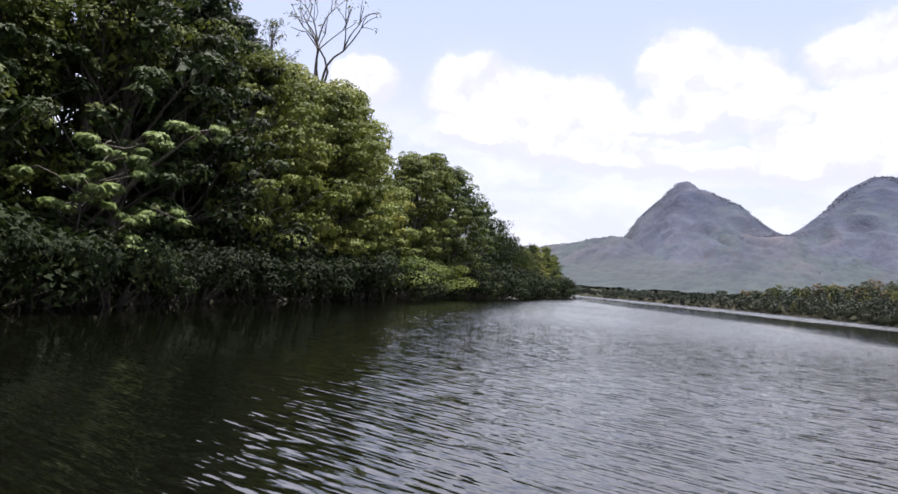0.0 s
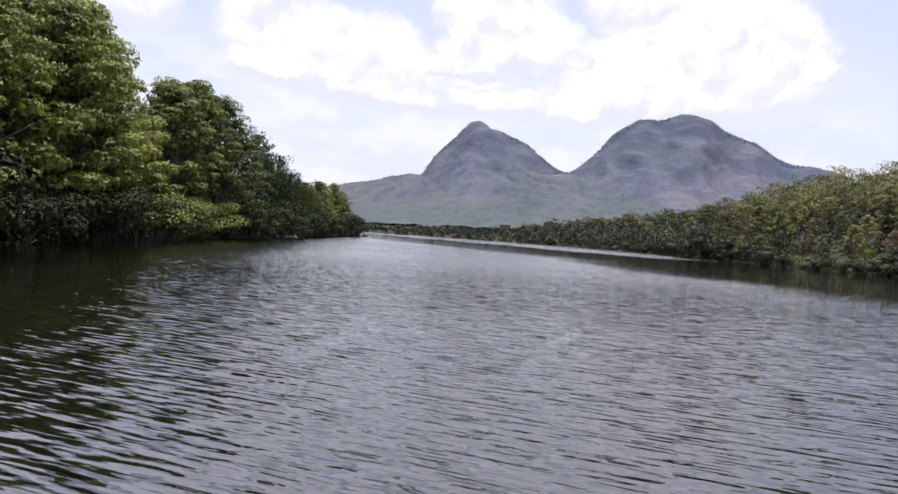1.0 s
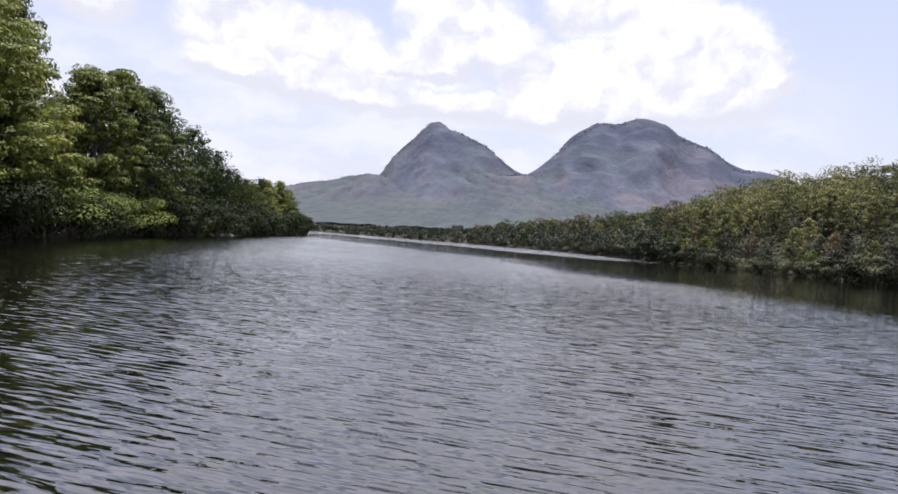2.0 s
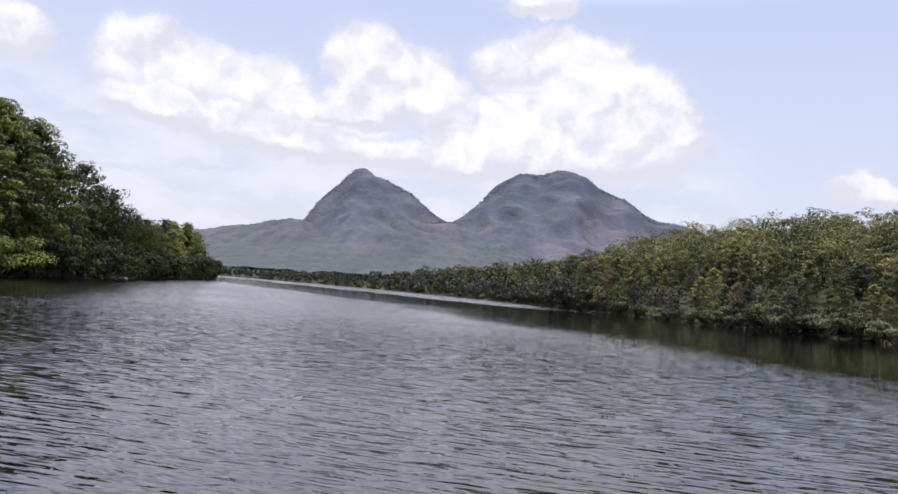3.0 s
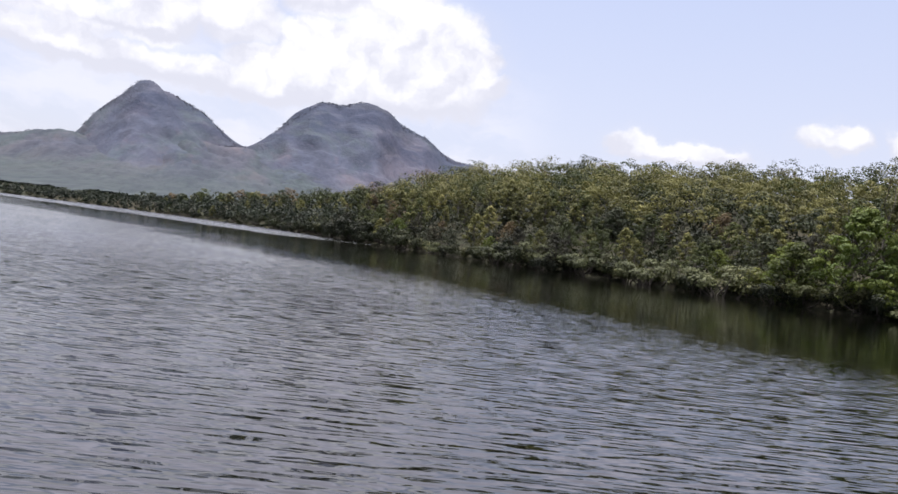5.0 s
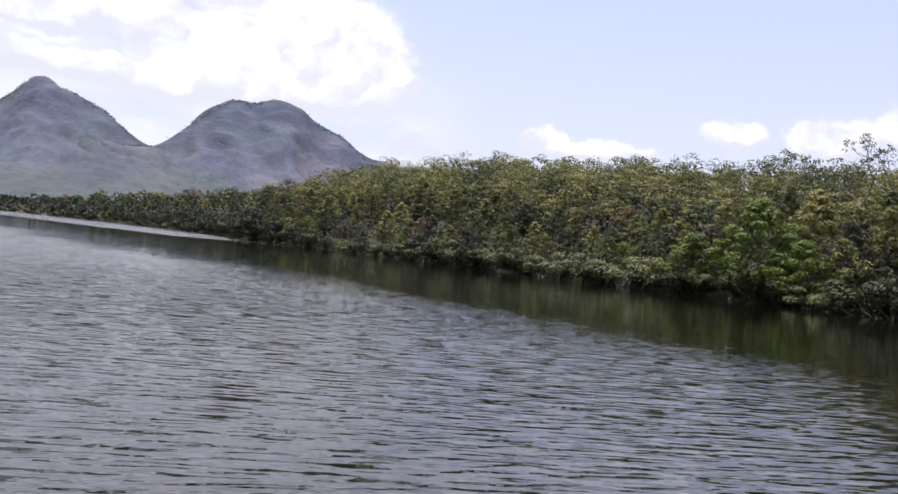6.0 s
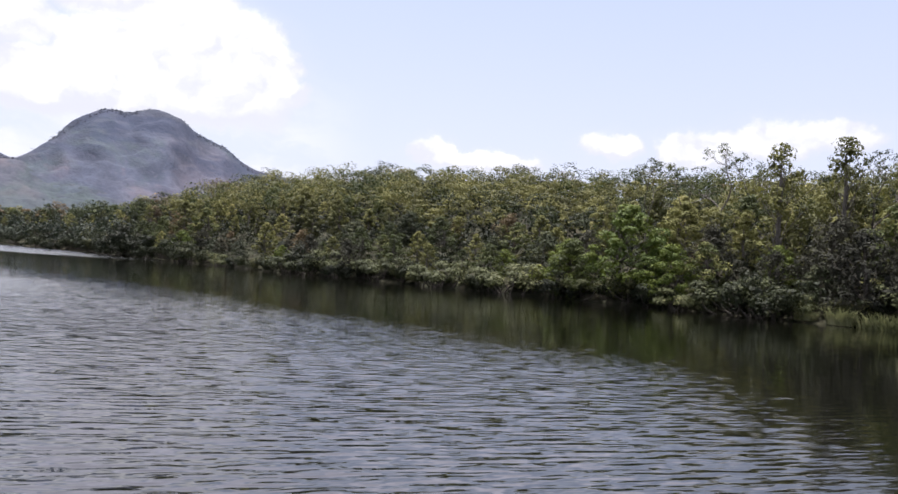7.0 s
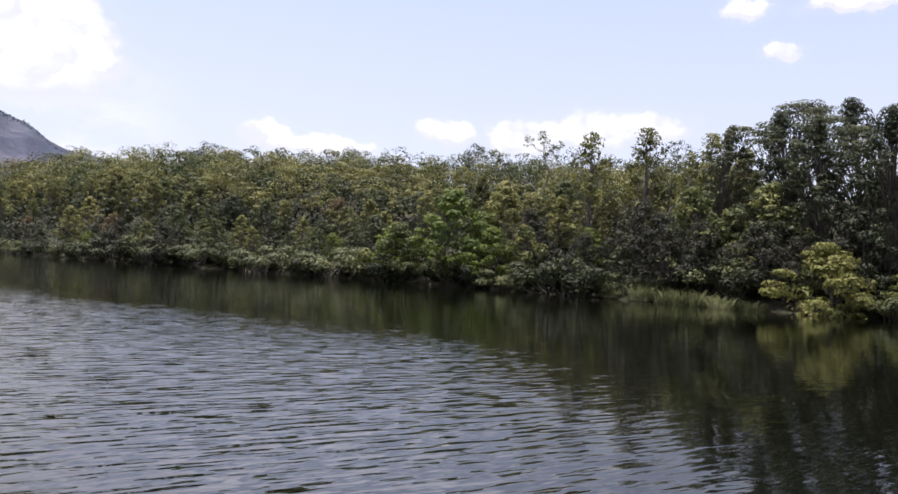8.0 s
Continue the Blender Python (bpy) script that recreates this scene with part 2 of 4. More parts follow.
def water_material():
    """Lake water: short ripples on the wind, fading where the banks shelter it; the larger ones are in the mesh."""
    m, k = material("lake_water")
    where = k.add("ShaderNodeTexCoord").outputs["Object"]
    ruffle = k.add("ShaderNodeAttribute", attribute_name="ruffle").outputs["Fac"]
    fetch = k.add("ShaderNodeAttribute", attribute_name="fetch").outputs["Fac"]
    u = k.vec("DOT_PRODUCT", where, (WIND[0], WIND[1], 0.0))
    v = k.vec("DOT_PRODUCT", where, (WIND[1], -WIND[0], 0.0))
    lay = k.add("ShaderNodeCombineXYZ", {0: u, 1: k.math("MULTIPLY", v, 0.14), 2: 0.0}).outputs[0]
    chop = k.add("ShaderNodeTexNoise", {"Vector": lay, "Scale": 12.0, "Detail": 2.0, "Roughness": 0.55}).outputs["Color"]
    fret = k.add("ShaderNodeTexNoise", {"Vector": k.vec("ADD", lay, (37.0, 11.0, 0.0)), "Scale": 27.0, "Detail": 1.0}).outputs["Color"]
    gust = k.math("MULTIPLY", ruffle, k.ramp(k.noise(where, 0.09, 2.0), 0.3, 0.7, 0.75, 1.2))
    c, f = k.add("ShaderNodeSeparateXYZ", {0: chop}), k.add("ShaderNodeSeparateXYZ", {0: fret})
    # two trains of short waves with wandering crests, roughened by small chop
    bend = k.noise(lay, 1.7, 2.0)
    train = k.math("SINE", k.math("ADD", k.math("MULTIPLY", u, 33.0), k.math("MULTIPLY", bend, 22.0)))
    slant = k.math("ADD", k.math("MULTIPLY", u, 54.0), k.math("MULTIPLY", v, 8.0))
    second = k.math("SINE", k.math("ADD", slant, k.math("MULTIPLY", bend, -26.0)))
    lee = k.math("ADD", k.math("MULTIPLY", train, k.math("MULTIPLY", c.outputs[2], 0.20)), k.math("MULTIPLY", second, k.math("MULTIPLY", f.outputs[2], 0.18)))
    lee = k.math("ADD", k.math("SUBTRACT", lee, k.ramp(fetch, 0.0, 0.8, 0.02, 0.20)), k.math("MULTIPLY_ADD", c.outputs[0], 1.3, -0.65))
    su = k.math("MULTIPLY", k.math("ADD", lee, k.math("MULTIPLY_ADD", f.outputs[0], 0.7, -0.35)), gust)
    # far off, crests hide the faces that lean away
    su = k.math("MULTIPLY", su, k.ramp(fetch, 0.0, 1.0, 0.76, 0.42))
    su = k.math("MINIMUM", su, k.ramp(fetch, 0.0, 0.8, 0.22, -0.01))
    sv = k.math("MULTIPLY", k.math("ADD", k.math("MULTIPLY_ADD", c.outputs[1], 0.30, -0.15), k.math("MULTIPLY_ADD", f.outputs[1], 0.24, -0.12)), gust)
    along_wind = k.vec("MULTIPLY", k.add("ShaderNodeCombineXYZ", {0: su, 1: su, 2: 0.0}).outputs[0], (WIND[0], WIND[1], 0.0))
    across = k.vec("MULTIPLY", k.add("ShaderNodeCombineXYZ", {0: sv, 1: sv, 2: 0.0}).outputs[0], (WIND[1], -WIND[0], 0.0))
    facet = k.vec("NORMALIZE", k.vec("ADD", k.add("ShaderNodeNewGeometry").outputs["Normal"], k.vec("ADD", along_wind, across)))
    murk = k.mix(k.noise(where, 0.06, 2.0), (0.0008, 0.0011, 0.0006, 1), (0.0018, 0.0019, 0.0012, 1))
    # index pushed above water's 1.33 where ruffled, to brighten the reflections
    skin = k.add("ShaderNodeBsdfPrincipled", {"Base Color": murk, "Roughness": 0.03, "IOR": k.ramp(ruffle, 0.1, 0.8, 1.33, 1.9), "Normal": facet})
    k.tree.links.new(skin.outputs[0], k.add("ShaderNodeOutputMaterial").inputs[0])
    return m


def mountain_material(name, low, high, green, rock, green_low):
    """Dry deciduous forest seen from over a kilometre, haze mixed into its tones: tree-sized mottling, groves and bare
    rock.
    """
    m, k = material(name)
    where = k.add("ShaderNodeTexCoord").outputs["Object"]
    across = k.vec("DOT_PRODUCT", where, (0.91, -0.41, 0.0))
    inward = k.vec("DOT_PRODUCT", where, (0.02, 0.04, 0.0))
    up = k.vec("DOT_PRODUCT", where, (0.0, 0.0, 1.0))
    where = k.add("ShaderNodeCombineXYZ", {0: across, 1: inward, 2: up}).outputs[0]
    trees, folds = k.noise(where, 0.16, 3.0, 0.7), k.noise(where, 0.008, 4.0, 0.6)
    groves = k.noise(k.vec("ADD", where, (300.0, 70.0, 0.0)), 0.026, 4.0, 0.65)
    leafy = k.noise(k.vec("ADD", where, (-90.0, 40.0, 200.0)), 0.014, 4.0, 0.65)
    col = k.mix(k.ramp(folds, 0.36, 0.62), (*low, 1), (*high, 1))
    col = k.mix(k.ramp(leafy, 0.47, 0.64), col, (*green, 1))
    col = k.mix(k.math("MULTIPLY", k.ramp(groves, 0.46, 0.62), 0.7), col, (*[c * 0.68 for c in low], 1))
    # dry grass and bare crowns low on the spurs
    col = k.mix(k.math("MULTIPLY", k.math("MULTIPLY", k.ramp(groves, 0.46, 0.32), k.ramp(up, 150.0, 70.0)), 0.5), col, (high[0] * 1.25, high[1] * 1.08, high[2], 1))
    col = k.mix(k.math("MULTIPLY", k.ramp(trees, 0.5, 0.72), 0.45), col, (*[c * 0.62 for c in low], 1))
    col = k.mix(k.math("MULTIPLY", k.ramp(trees, 0.46, 0.28), 0.4), col, (*[c * 1.2 for c in high], 1))
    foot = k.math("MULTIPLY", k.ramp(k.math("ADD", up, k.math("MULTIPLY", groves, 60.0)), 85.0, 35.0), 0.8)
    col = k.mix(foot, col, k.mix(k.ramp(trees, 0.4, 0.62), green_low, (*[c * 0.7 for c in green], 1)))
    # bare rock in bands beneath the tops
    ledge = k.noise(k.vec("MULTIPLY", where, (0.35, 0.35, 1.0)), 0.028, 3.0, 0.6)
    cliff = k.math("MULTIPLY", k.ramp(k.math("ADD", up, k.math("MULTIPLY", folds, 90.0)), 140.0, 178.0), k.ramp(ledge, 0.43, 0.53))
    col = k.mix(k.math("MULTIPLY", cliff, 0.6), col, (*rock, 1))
    tops = k.add("ShaderNodeBump", {"Height": trees, "Strength": 0.6, "Distance": 4.0})
    skin = k.add("ShaderNodeBsdfPrincipled", {"Base Color": col, "Roughness": 0.95, "Specular IOR Level": 0.1, "Normal": tops.outputs[0]})
    k.tree.links.new(skin.outputs[0], k.add("ShaderNodeOutputMaterial").inputs[0])
    return m


def woods_material(name, tones):
    """Treetops far off: groves of several tones with haze mixed in, each treetop a little different."""
    m, k = material(name)
    where = k.add("ShaderNodeTexCoord").outputs["Object"]
    lay = k.vec("MULTIPLY", where, (1.0, 0.35, 1.0))
    one = k.add("ShaderNodeNewGeometry").outputs["Random Per Island"]
    groves, stands = k.noise(lay, 0.011, 4.0, 0.6), k.noise(k.vec("ADD", lay, (500.0, 0.0, 90.0)), 0.045, 3.0, 0.6)
    col = k.mix(k.ramp(groves, 0.40, 0.60), (*tones[0], 1), (*tones[1], 1))
    col = k.mix(k.math("MULTIPLY", k.ramp(stands, 0.46, 0.66), 0.8), col, (*tones[2], 1))
    col = k.mix(k.math("MULTIPLY", k.ramp(one, 0.72, 1.0), 0.75), col, (*tones[3], 1))
    skin = k.add("ShaderNodeBsdfPrincipled", {"Base Color": col, "Roughness": 0.95, "Specular IOR Level": 0.1})
    thin = k.add("ShaderNodeBsdfTranslucent", {"Color": col})
    both = k.add("ShaderNodeMixShader", {0: 0.45, 1: skin.outputs[0], 2: thin.outputs[0]})
    k.tree.links.new(both.outputs[0], k.add("ShaderNodeOutputMaterial").inputs[0])
    return m


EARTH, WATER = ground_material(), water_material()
# blue-grey base colours stand in for the haze before the mountains
SLOPE_NEAR = mountain_material("hazed_slope_forest", (0.028, 0.033, 0.048), (0.048, 0.046, 0.057), (0.028, 0.037, 0.042), (0.022, 0.027, 0.043), (0.029, 0.038, 0.038, 1))
SLOPE_FAR = mountain_material("hazed_slope_forest_far", (0.033, 0.039, 0.060), (0.051, 0.049, 0.066), (0.033, 0.042, 0.053), (0.017, 0.023, 0.044), (0.032, 0.041, 0.046, 1))

# treetop tones hold the same distance haze
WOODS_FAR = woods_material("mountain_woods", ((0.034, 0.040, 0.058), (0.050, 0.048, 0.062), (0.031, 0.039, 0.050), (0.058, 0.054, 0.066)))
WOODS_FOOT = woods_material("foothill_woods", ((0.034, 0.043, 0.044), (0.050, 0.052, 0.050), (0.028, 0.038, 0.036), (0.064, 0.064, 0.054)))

# ---------------------------------------------------------------- mesh helpers


def mesh_object(name, verts, faces, mat, parent=None, smooth=False, label=""):
    me = bpy.data.meshes.new(name)
    me.from_pydata(np.asarray(verts).tolist(), [], np.asarray(faces).tolist() if not isinstance(faces, list) else faces)
    me.materials.append(mat)
    if smooth:
        me.polygons.foreach_set("use_smooth", [True] * len(me.polygons))
    me.update()
    ob = new(name, me)
    if parent is not None:
        ob.parent = parent
    return tagged(ob, label)


def thing(name, label, category, group="", kind=""):
    return tagged(new(name), label, category, group, kind)


def grid_faces(rows, cols):
    i = np.arange(rows - 1)[:, None] * cols + np.arange(cols - 1)[None, :]
    i = i.ravel()
    return np.stack([i, i + 1, i + cols + 1, i + cols], 1)


def unit(v):
    return v / np.maximum(np.linalg.norm(v, axis=-1, keepdims=True), 1e-9)


def leaves(rng, at, facing, size, slim=0.5, droop=0.5):
    """Pointed three-cornered blades at the points, facing about the given ways."""
    k = len(at)
    nrm = unit(facing + rng.normal(0, 0.24, (k, 3)))
    side = unit(np.cross(nrm, rng.normal(0, 1, (k, 3)) + [0, 0, 0.01]))
    along = unit(np.cross(nrm, side) + np.array([0, 0, -droop]) * rng.uniform(0.3, 1.3, (k, 1)))
    side = unit(np.cross(along, nrm))
    s = (size * rng.uniform(0.65, 1.3, k))[:, None]
    v = np.stack([at - side * s * slim * 0.5, at + side * s * slim * 0.5, at + along * s], 1)
    return v.reshape(-1, 3), np.arange(3 * k).reshape(k, 3)


def puff(rng, centre, radii, count, shell=0.55, up=0.22):
    """Points in the outer part of an ellipsoid, more of them on top, with outward ways."""
    d = unit(rng.normal(0, 1, (count, 3)) + [0, 0, 0.35])
    r = rng.uniform(shell, 1.0, (count, 1)) ** 0.6
    return np.asarray(centre) + d * r * np.asarray(radii), unit(d + [0, 0, up])


def tube(path, radii, sides=6):
    path = np.asarray(path, float)
    ways = unit(np.gradient(path, axis=0))
    ref = np.array([0.31, 0.95, 0.07])
    u = unit(np.cross(ways, ref))
    w = np.cross(ways, u)
    a = np.linspace(0, 2 * np.pi, sides, endpoint=False)
    ring = path[:, None] + np.asarray(radii)[:, None, None] * (np.cos(a)[None, :, None] * u[:, None] + np.sin(a)[None, :, None] * w[:, None])
    k = len(path)
    faces = [[i * sides + j, i * sides + (j + 1) % sides, (i + 1) * sides + (j + 1) % sides, (i + 1) * sides + j] for i in range(k - 1) for j in range(sides)]
    return ring.reshape(-1, 3), np.array(faces)


class Bits:
    """Gathers the vertices and faces of one mesh."""

    def __init__(self):
        self.v, self.f, self.k = [], [], 0

    def put(self, vf):
        self.v.append(vf[0])
        self.f.append(vf[1] + self.k)
        self.k += len(vf[0])

    def all(self):
        return np.concatenate(self.v), [face for f in self.f for face in f.tolist()]


def bent(rng, a, b, sag=0.15, steps=5):
    a, b = np.asarray(a, float), np.asarray(b, float)
    s = np.linspace(0, 1, steps)[:, None]
    span = np.linalg.norm(b - a)
    return a + (b - a) * s + np.sin(s * np.pi) * rng.normal(0, sag, 3) * span * 0.5 + s * (1 - s) * np.array([0, 0, 0.4]) * span * sag


# ---------------------------------------------------------------- shores and ground
SHORE_LEFT = [(-60, -300), (-30, -80), (-16, 0), (-11.6, 18), (-9, 28), (-6, 39), (-2.6, 50), (1.5, 60), (5.6, 70.5), (9, 84), (14, 100), (18.5, 117), (15, 126), (0, 136), (-60, 165), (-400, 260)]
SHORE_RIGHT = [(90, -300), (72, -60), (64, -8), (60.5, 0), (61, 12), (61.5, 25), (59, 38), (56.5, 47), (57, 60), (56.5, 78), (57, 95), (54, 110), (45, 127), (30, 145), (5, 170), (-60, 215), (-400, 400)]


def shore_distance(x, y, line, side):
    """Distance from the shore line, positive on land."""
    p = np.stack([x, y], -1)
    best = np.full(x.shape, 1e9)
    sign = np.zeros(x.shape)
    for a, b in zip(line[:-1], line[1:]):
        a, b = np.array(a, float), np.array(b, float)
        ab = b - a
        s = np.clip(((p - a) @ ab) / (ab @ ab), 0, 1)
        d = np.linalg.norm(p - (a + s[..., None] * ab), axis=-1)
        cr = ab[0] * (p[..., 1] - a[1]) - ab[1] * (p[..., 0] - a[0])
        better = d < best
        best = np.where(better, d, best)
        sign = np.where(better, np.sign(cr), sign)
    return best * sign * side


def wavy(x, y, size, seed=0.0):
    """A smooth, cheap ripple of about unit height."""
    a = np.sin(x / size + 1.3 * seed) * np.cos(y / size * 0.83 - 0.7 * seed)
    b = np.sin((0.6 * x + 0.8 * y) / size * 2.1 + 2.1 * seed) * 0.5
    c = np.cos((0.8 * x - 0.6 * y) / size * 4.3 + 0.3 * seed) * 0.25
    return (a + b + c) / 1.4


def land_height(x, y):
    x, y = np.asarray(x, float), np.asarray(y, float)
    dl = shore_distance(x, y, SHORE_LEFT, 1)
    dr = shore_distance(x, y, SHORE_RIGHT, -1)
    left = np.where(dl > 0, 0.25 + 6.0 * (1 - np.exp(-np.maximum(dl, 0) / 16)) * np.clip((135 - y) / 60, 0.15, 1), dl * 0.35)
    hill = np.clip((168 - y) / 95, 0.0, 1.0)
    hill = hill * hill * (3 - 2 * hill)
    rise = 1 - np.exp(-(np.maximum(dr, 0) / 44) ** 1.1)
    right = np.where(dr > 0, 0.25 + rise * (1.2 + 16.9 * hill + 1.6 * wavy(x, y, 14.0, 3.0) * np.clip(hill * 3, 0, 1)) + np.maximum(dr - 400, 0) * 0.02, dr * 0.35)
    h = np.maximum(np.maximum(left, right), -3.0)
    return h + np.where(h > 0.2, wavy(x, y, 9.0) * 0.25, 0)


def spread(lo, hi, fine, step, grow):
    """Coordinates with an even step in the middle that grows outwards."""
    a = list(np.arange(fine[0], fine[1], step))
    s, b = step, a[-1]
    while b < hi:
        s *= grow
        b += s
        a.append(b)
    s, b = step, a[0]
    while b > lo:
        s *= grow
        b -= s
        a.insert(0, b)
    return np.array(a)


gx, gy = np.meshgrid(spread(-4200, 4200, (-60, 130), 2.0, 1.16), spread(-4200, 4200, (-40, 240), 2.0, 1.16))
ground = mesh_object("ground", np.stack([gx, gy, land_height(gx, gy)], -1).reshape(-1, 3), grid_faces(*gx.shape), EARTH, smooth=True)
tagged(ground, "brown earth and leaf litter under the wooded lake banks", "ground", kind="structure")

wx, wy = np.meshgrid(spread(-420, 420, (-4, 22), 0.085, 1.08), spread(-320, 420, (1, 13), 0.085, 1.08))


def smooth(x, lo, hi):
    x = np.clip((x - lo) / (hi - lo), 0, 1)
    return x * x * (3 - 2 * x)


# the wind reaches the middle of the lake; a strip along each bank lies sheltered
edge = 1.2 * wavy(wx, wy, 3.1, 2.0)
open_water = smooth(wx + edge, -6.0, 0.4) * (1 - smooth(wx + edge + 1.6 * np.maximum(8.5 - wy, 0), 17.0, 29.5))
reach_far = (wx - 20) * 0.953 + (wy - 127) * 0.301 + edge      # past a line that runs along the far shore
lee = smooth(reach_far, -20, -14) * smooth(wy, 52, 66)
open_water = 0.10 + 0.90 * open_water * (1 - 0.75 * lee)
open_water = np.maximum(open_water, 1.3 * smooth(reach_far, 2.0, 5.0) * smooth(wy, 62, 74))
near = smooth(wx, -7.5, -5.5) * (1 - smooth(wx, 25.5, 27.5)) * smooth(wy, 0.5, 2.5) * (1 - smooth(wy, 12.5, 17.5))
waves = np.random.default_rng(9)
lift = np.zeros(wx.shape)
for _ in range(56):
    length = 0.24 * (0.62 / 0.24) ** waves.uniform()
    turn = radians(35) + waves.normal(0, radians(23))
    c = 2 * np.pi / length
    steep = 0.010
    lift += steep / c * np.sin(c * (math.sin(turn) * wx + math.cos(turn) * wy) + waves.uniform(0, 6.28))
lift *= near * open_water * (0.75 + 0.35 * wavy(wx, wy, 4.7, 4.0))
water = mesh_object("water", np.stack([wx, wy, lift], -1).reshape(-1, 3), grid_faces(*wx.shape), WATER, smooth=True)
tagged(water, "dark green-brown lake water ruffled by a light wind", "water", kind="structure")
fetch = water.data.attributes.new("fetch", "FLOAT", "POINT")
fetch.data.foreach_set("value", (smooth(np.hypot(wx - 6, wy - 3), 12, 46) * smooth(open_water, 0.3, 0.8)).ravel().astype(np.float32))
ruffle = water.data.attributes.new("ruffle", "FLOAT", "POINT")
ruffle.data.foreach_set("value", open_water.ravel().astype(np.float32))

# ---------------------------------------------------------------- mountains


def skyline(a, stops):
    """A ridge line in degrees over azimuth, rounded between its stops."""
    az_s, el_s = zip(*stops)
    return 0.42 + np.mean([np.interp(a + d, az_s, el_s) for d in (-0.3, -0.1, 0.1, 0.3)], 0)


def fractal_over(x, y, z, depth):
    return np.array([noise.fractal(Vector(p), 0.9, 2.1, depth) for p in zip(x.ravel(), y.ravel(), z.ravel())]).reshape(x.shape)


def mountain(name, label, az_from, az_to, reach, depth, stops, mat, seed, rough):
    """A mountain as a height field over azimuth and distance, with spurs and gullies down its face. Returns its points on a grid."""
    a = np.arange(az_from, az_to, 0.22)
    r = np.linspace(reach - 2.1 * depth, reach + 1.0 * depth, 130)
    A, R = np.meshgrid(a, r)
    off = (R - reach) / depth
    # spurs bend the ridge towards the lake and away from it
    bend = 0.10 * np.sin(np.radians(A) * 38 + seed * 2) + 0.06 * np.sin(np.radians(A) * 83 + seed)
    off = off + bend * np.exp(-off ** 2)
    tall = np.tan(np.radians(np.maximum(skyline(A, stops), 0.0))) * reach
    Z = tall * np.where(off < 0, np.exp(-np.abs(off) ** 1.35), np.exp(-(off * 1.3) ** 2))
    X, Y = R * np.sin(np.radians(A)), R * np.cos(np.radians(A))
    face = np.clip((reach - R) / depth * 4, 0.12, 1) * np.clip(Z / 60, 0, 1)
    gully = 1 - np.abs(fractal_over(A / 4.2 + R / 260, R / 190 - A / 9, np.full(A.shape, seed), 3)) * 2.0
    lumps = fractal_over(X / 48, Y / 60, np.full(A.shape, seed + 5), 3)
    Z = Z + rough * (1.3 * (gully - 0.6) + 0.5 * lumps) * face - 3.0
    grid = np.stack([X, Y, Z], -1)
    ob = mesh_object(name, grid.reshape(-1, 3), grid_faces(*A.shape), mat, smooth=True)
    tagged(ob, label, "mountain", "mountains beyond the lake", "structure")
    return grid[: int(130 * 2.16 / 3.1)]      # the face and the crest


CONE = ((7, 0), (11, 2.2), (13.5, 4.1), (14.1, 5.3), (15.0, 6.4), (16.2, 7.45), (16.9, 7.98), (17.5, 8.1), (18.6, 7.7),
        (20.1, 7.4), (21.3, 6.85), (22.8, 5.9), (24.2, 5.1), (27, 3.9), (34, 0))
DOME = ((17, 0), (22.5, 3.4), (25.3, 4.8), (26.4, 5.75), (27.2, 6.7), (27.8, 7.85), (28.7, 8.5), (30.2, 9.1), (31.5, 9.05), (32.8, 9.3),
        (35.0, 8.85), (36.0, 8.3), (37.3, 7.9), (38.6, 7.3), (39.6, 6.55), (41.2, 5.9), (45, 4.8), (56, 0))
RIDGE = ((-14, 0), (0, 1.6), (6.6, 2.65), (9.8, 3.35), (12.5, 3.75), (16, 3.9), (20, 4.3), (25, 4.7), (29, 4.1), (34, 3.9), (40, 3.2), (52, 0))
FOOT = ((2, 0.2), (9, 0.7), (15, 1.2), (20, 1.9), (24, 1.7), (28, 2.4), (33, 2.3), (38, 2.9), (46, 2.2), (54, 0.2))
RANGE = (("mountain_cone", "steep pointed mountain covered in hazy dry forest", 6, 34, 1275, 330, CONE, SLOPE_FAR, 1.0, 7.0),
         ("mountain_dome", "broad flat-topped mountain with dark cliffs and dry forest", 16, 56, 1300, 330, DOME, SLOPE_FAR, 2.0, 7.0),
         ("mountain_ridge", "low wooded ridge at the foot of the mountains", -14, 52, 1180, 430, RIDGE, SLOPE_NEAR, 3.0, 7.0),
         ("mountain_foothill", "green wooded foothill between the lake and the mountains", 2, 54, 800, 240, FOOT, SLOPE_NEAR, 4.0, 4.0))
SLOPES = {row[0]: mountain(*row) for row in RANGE}

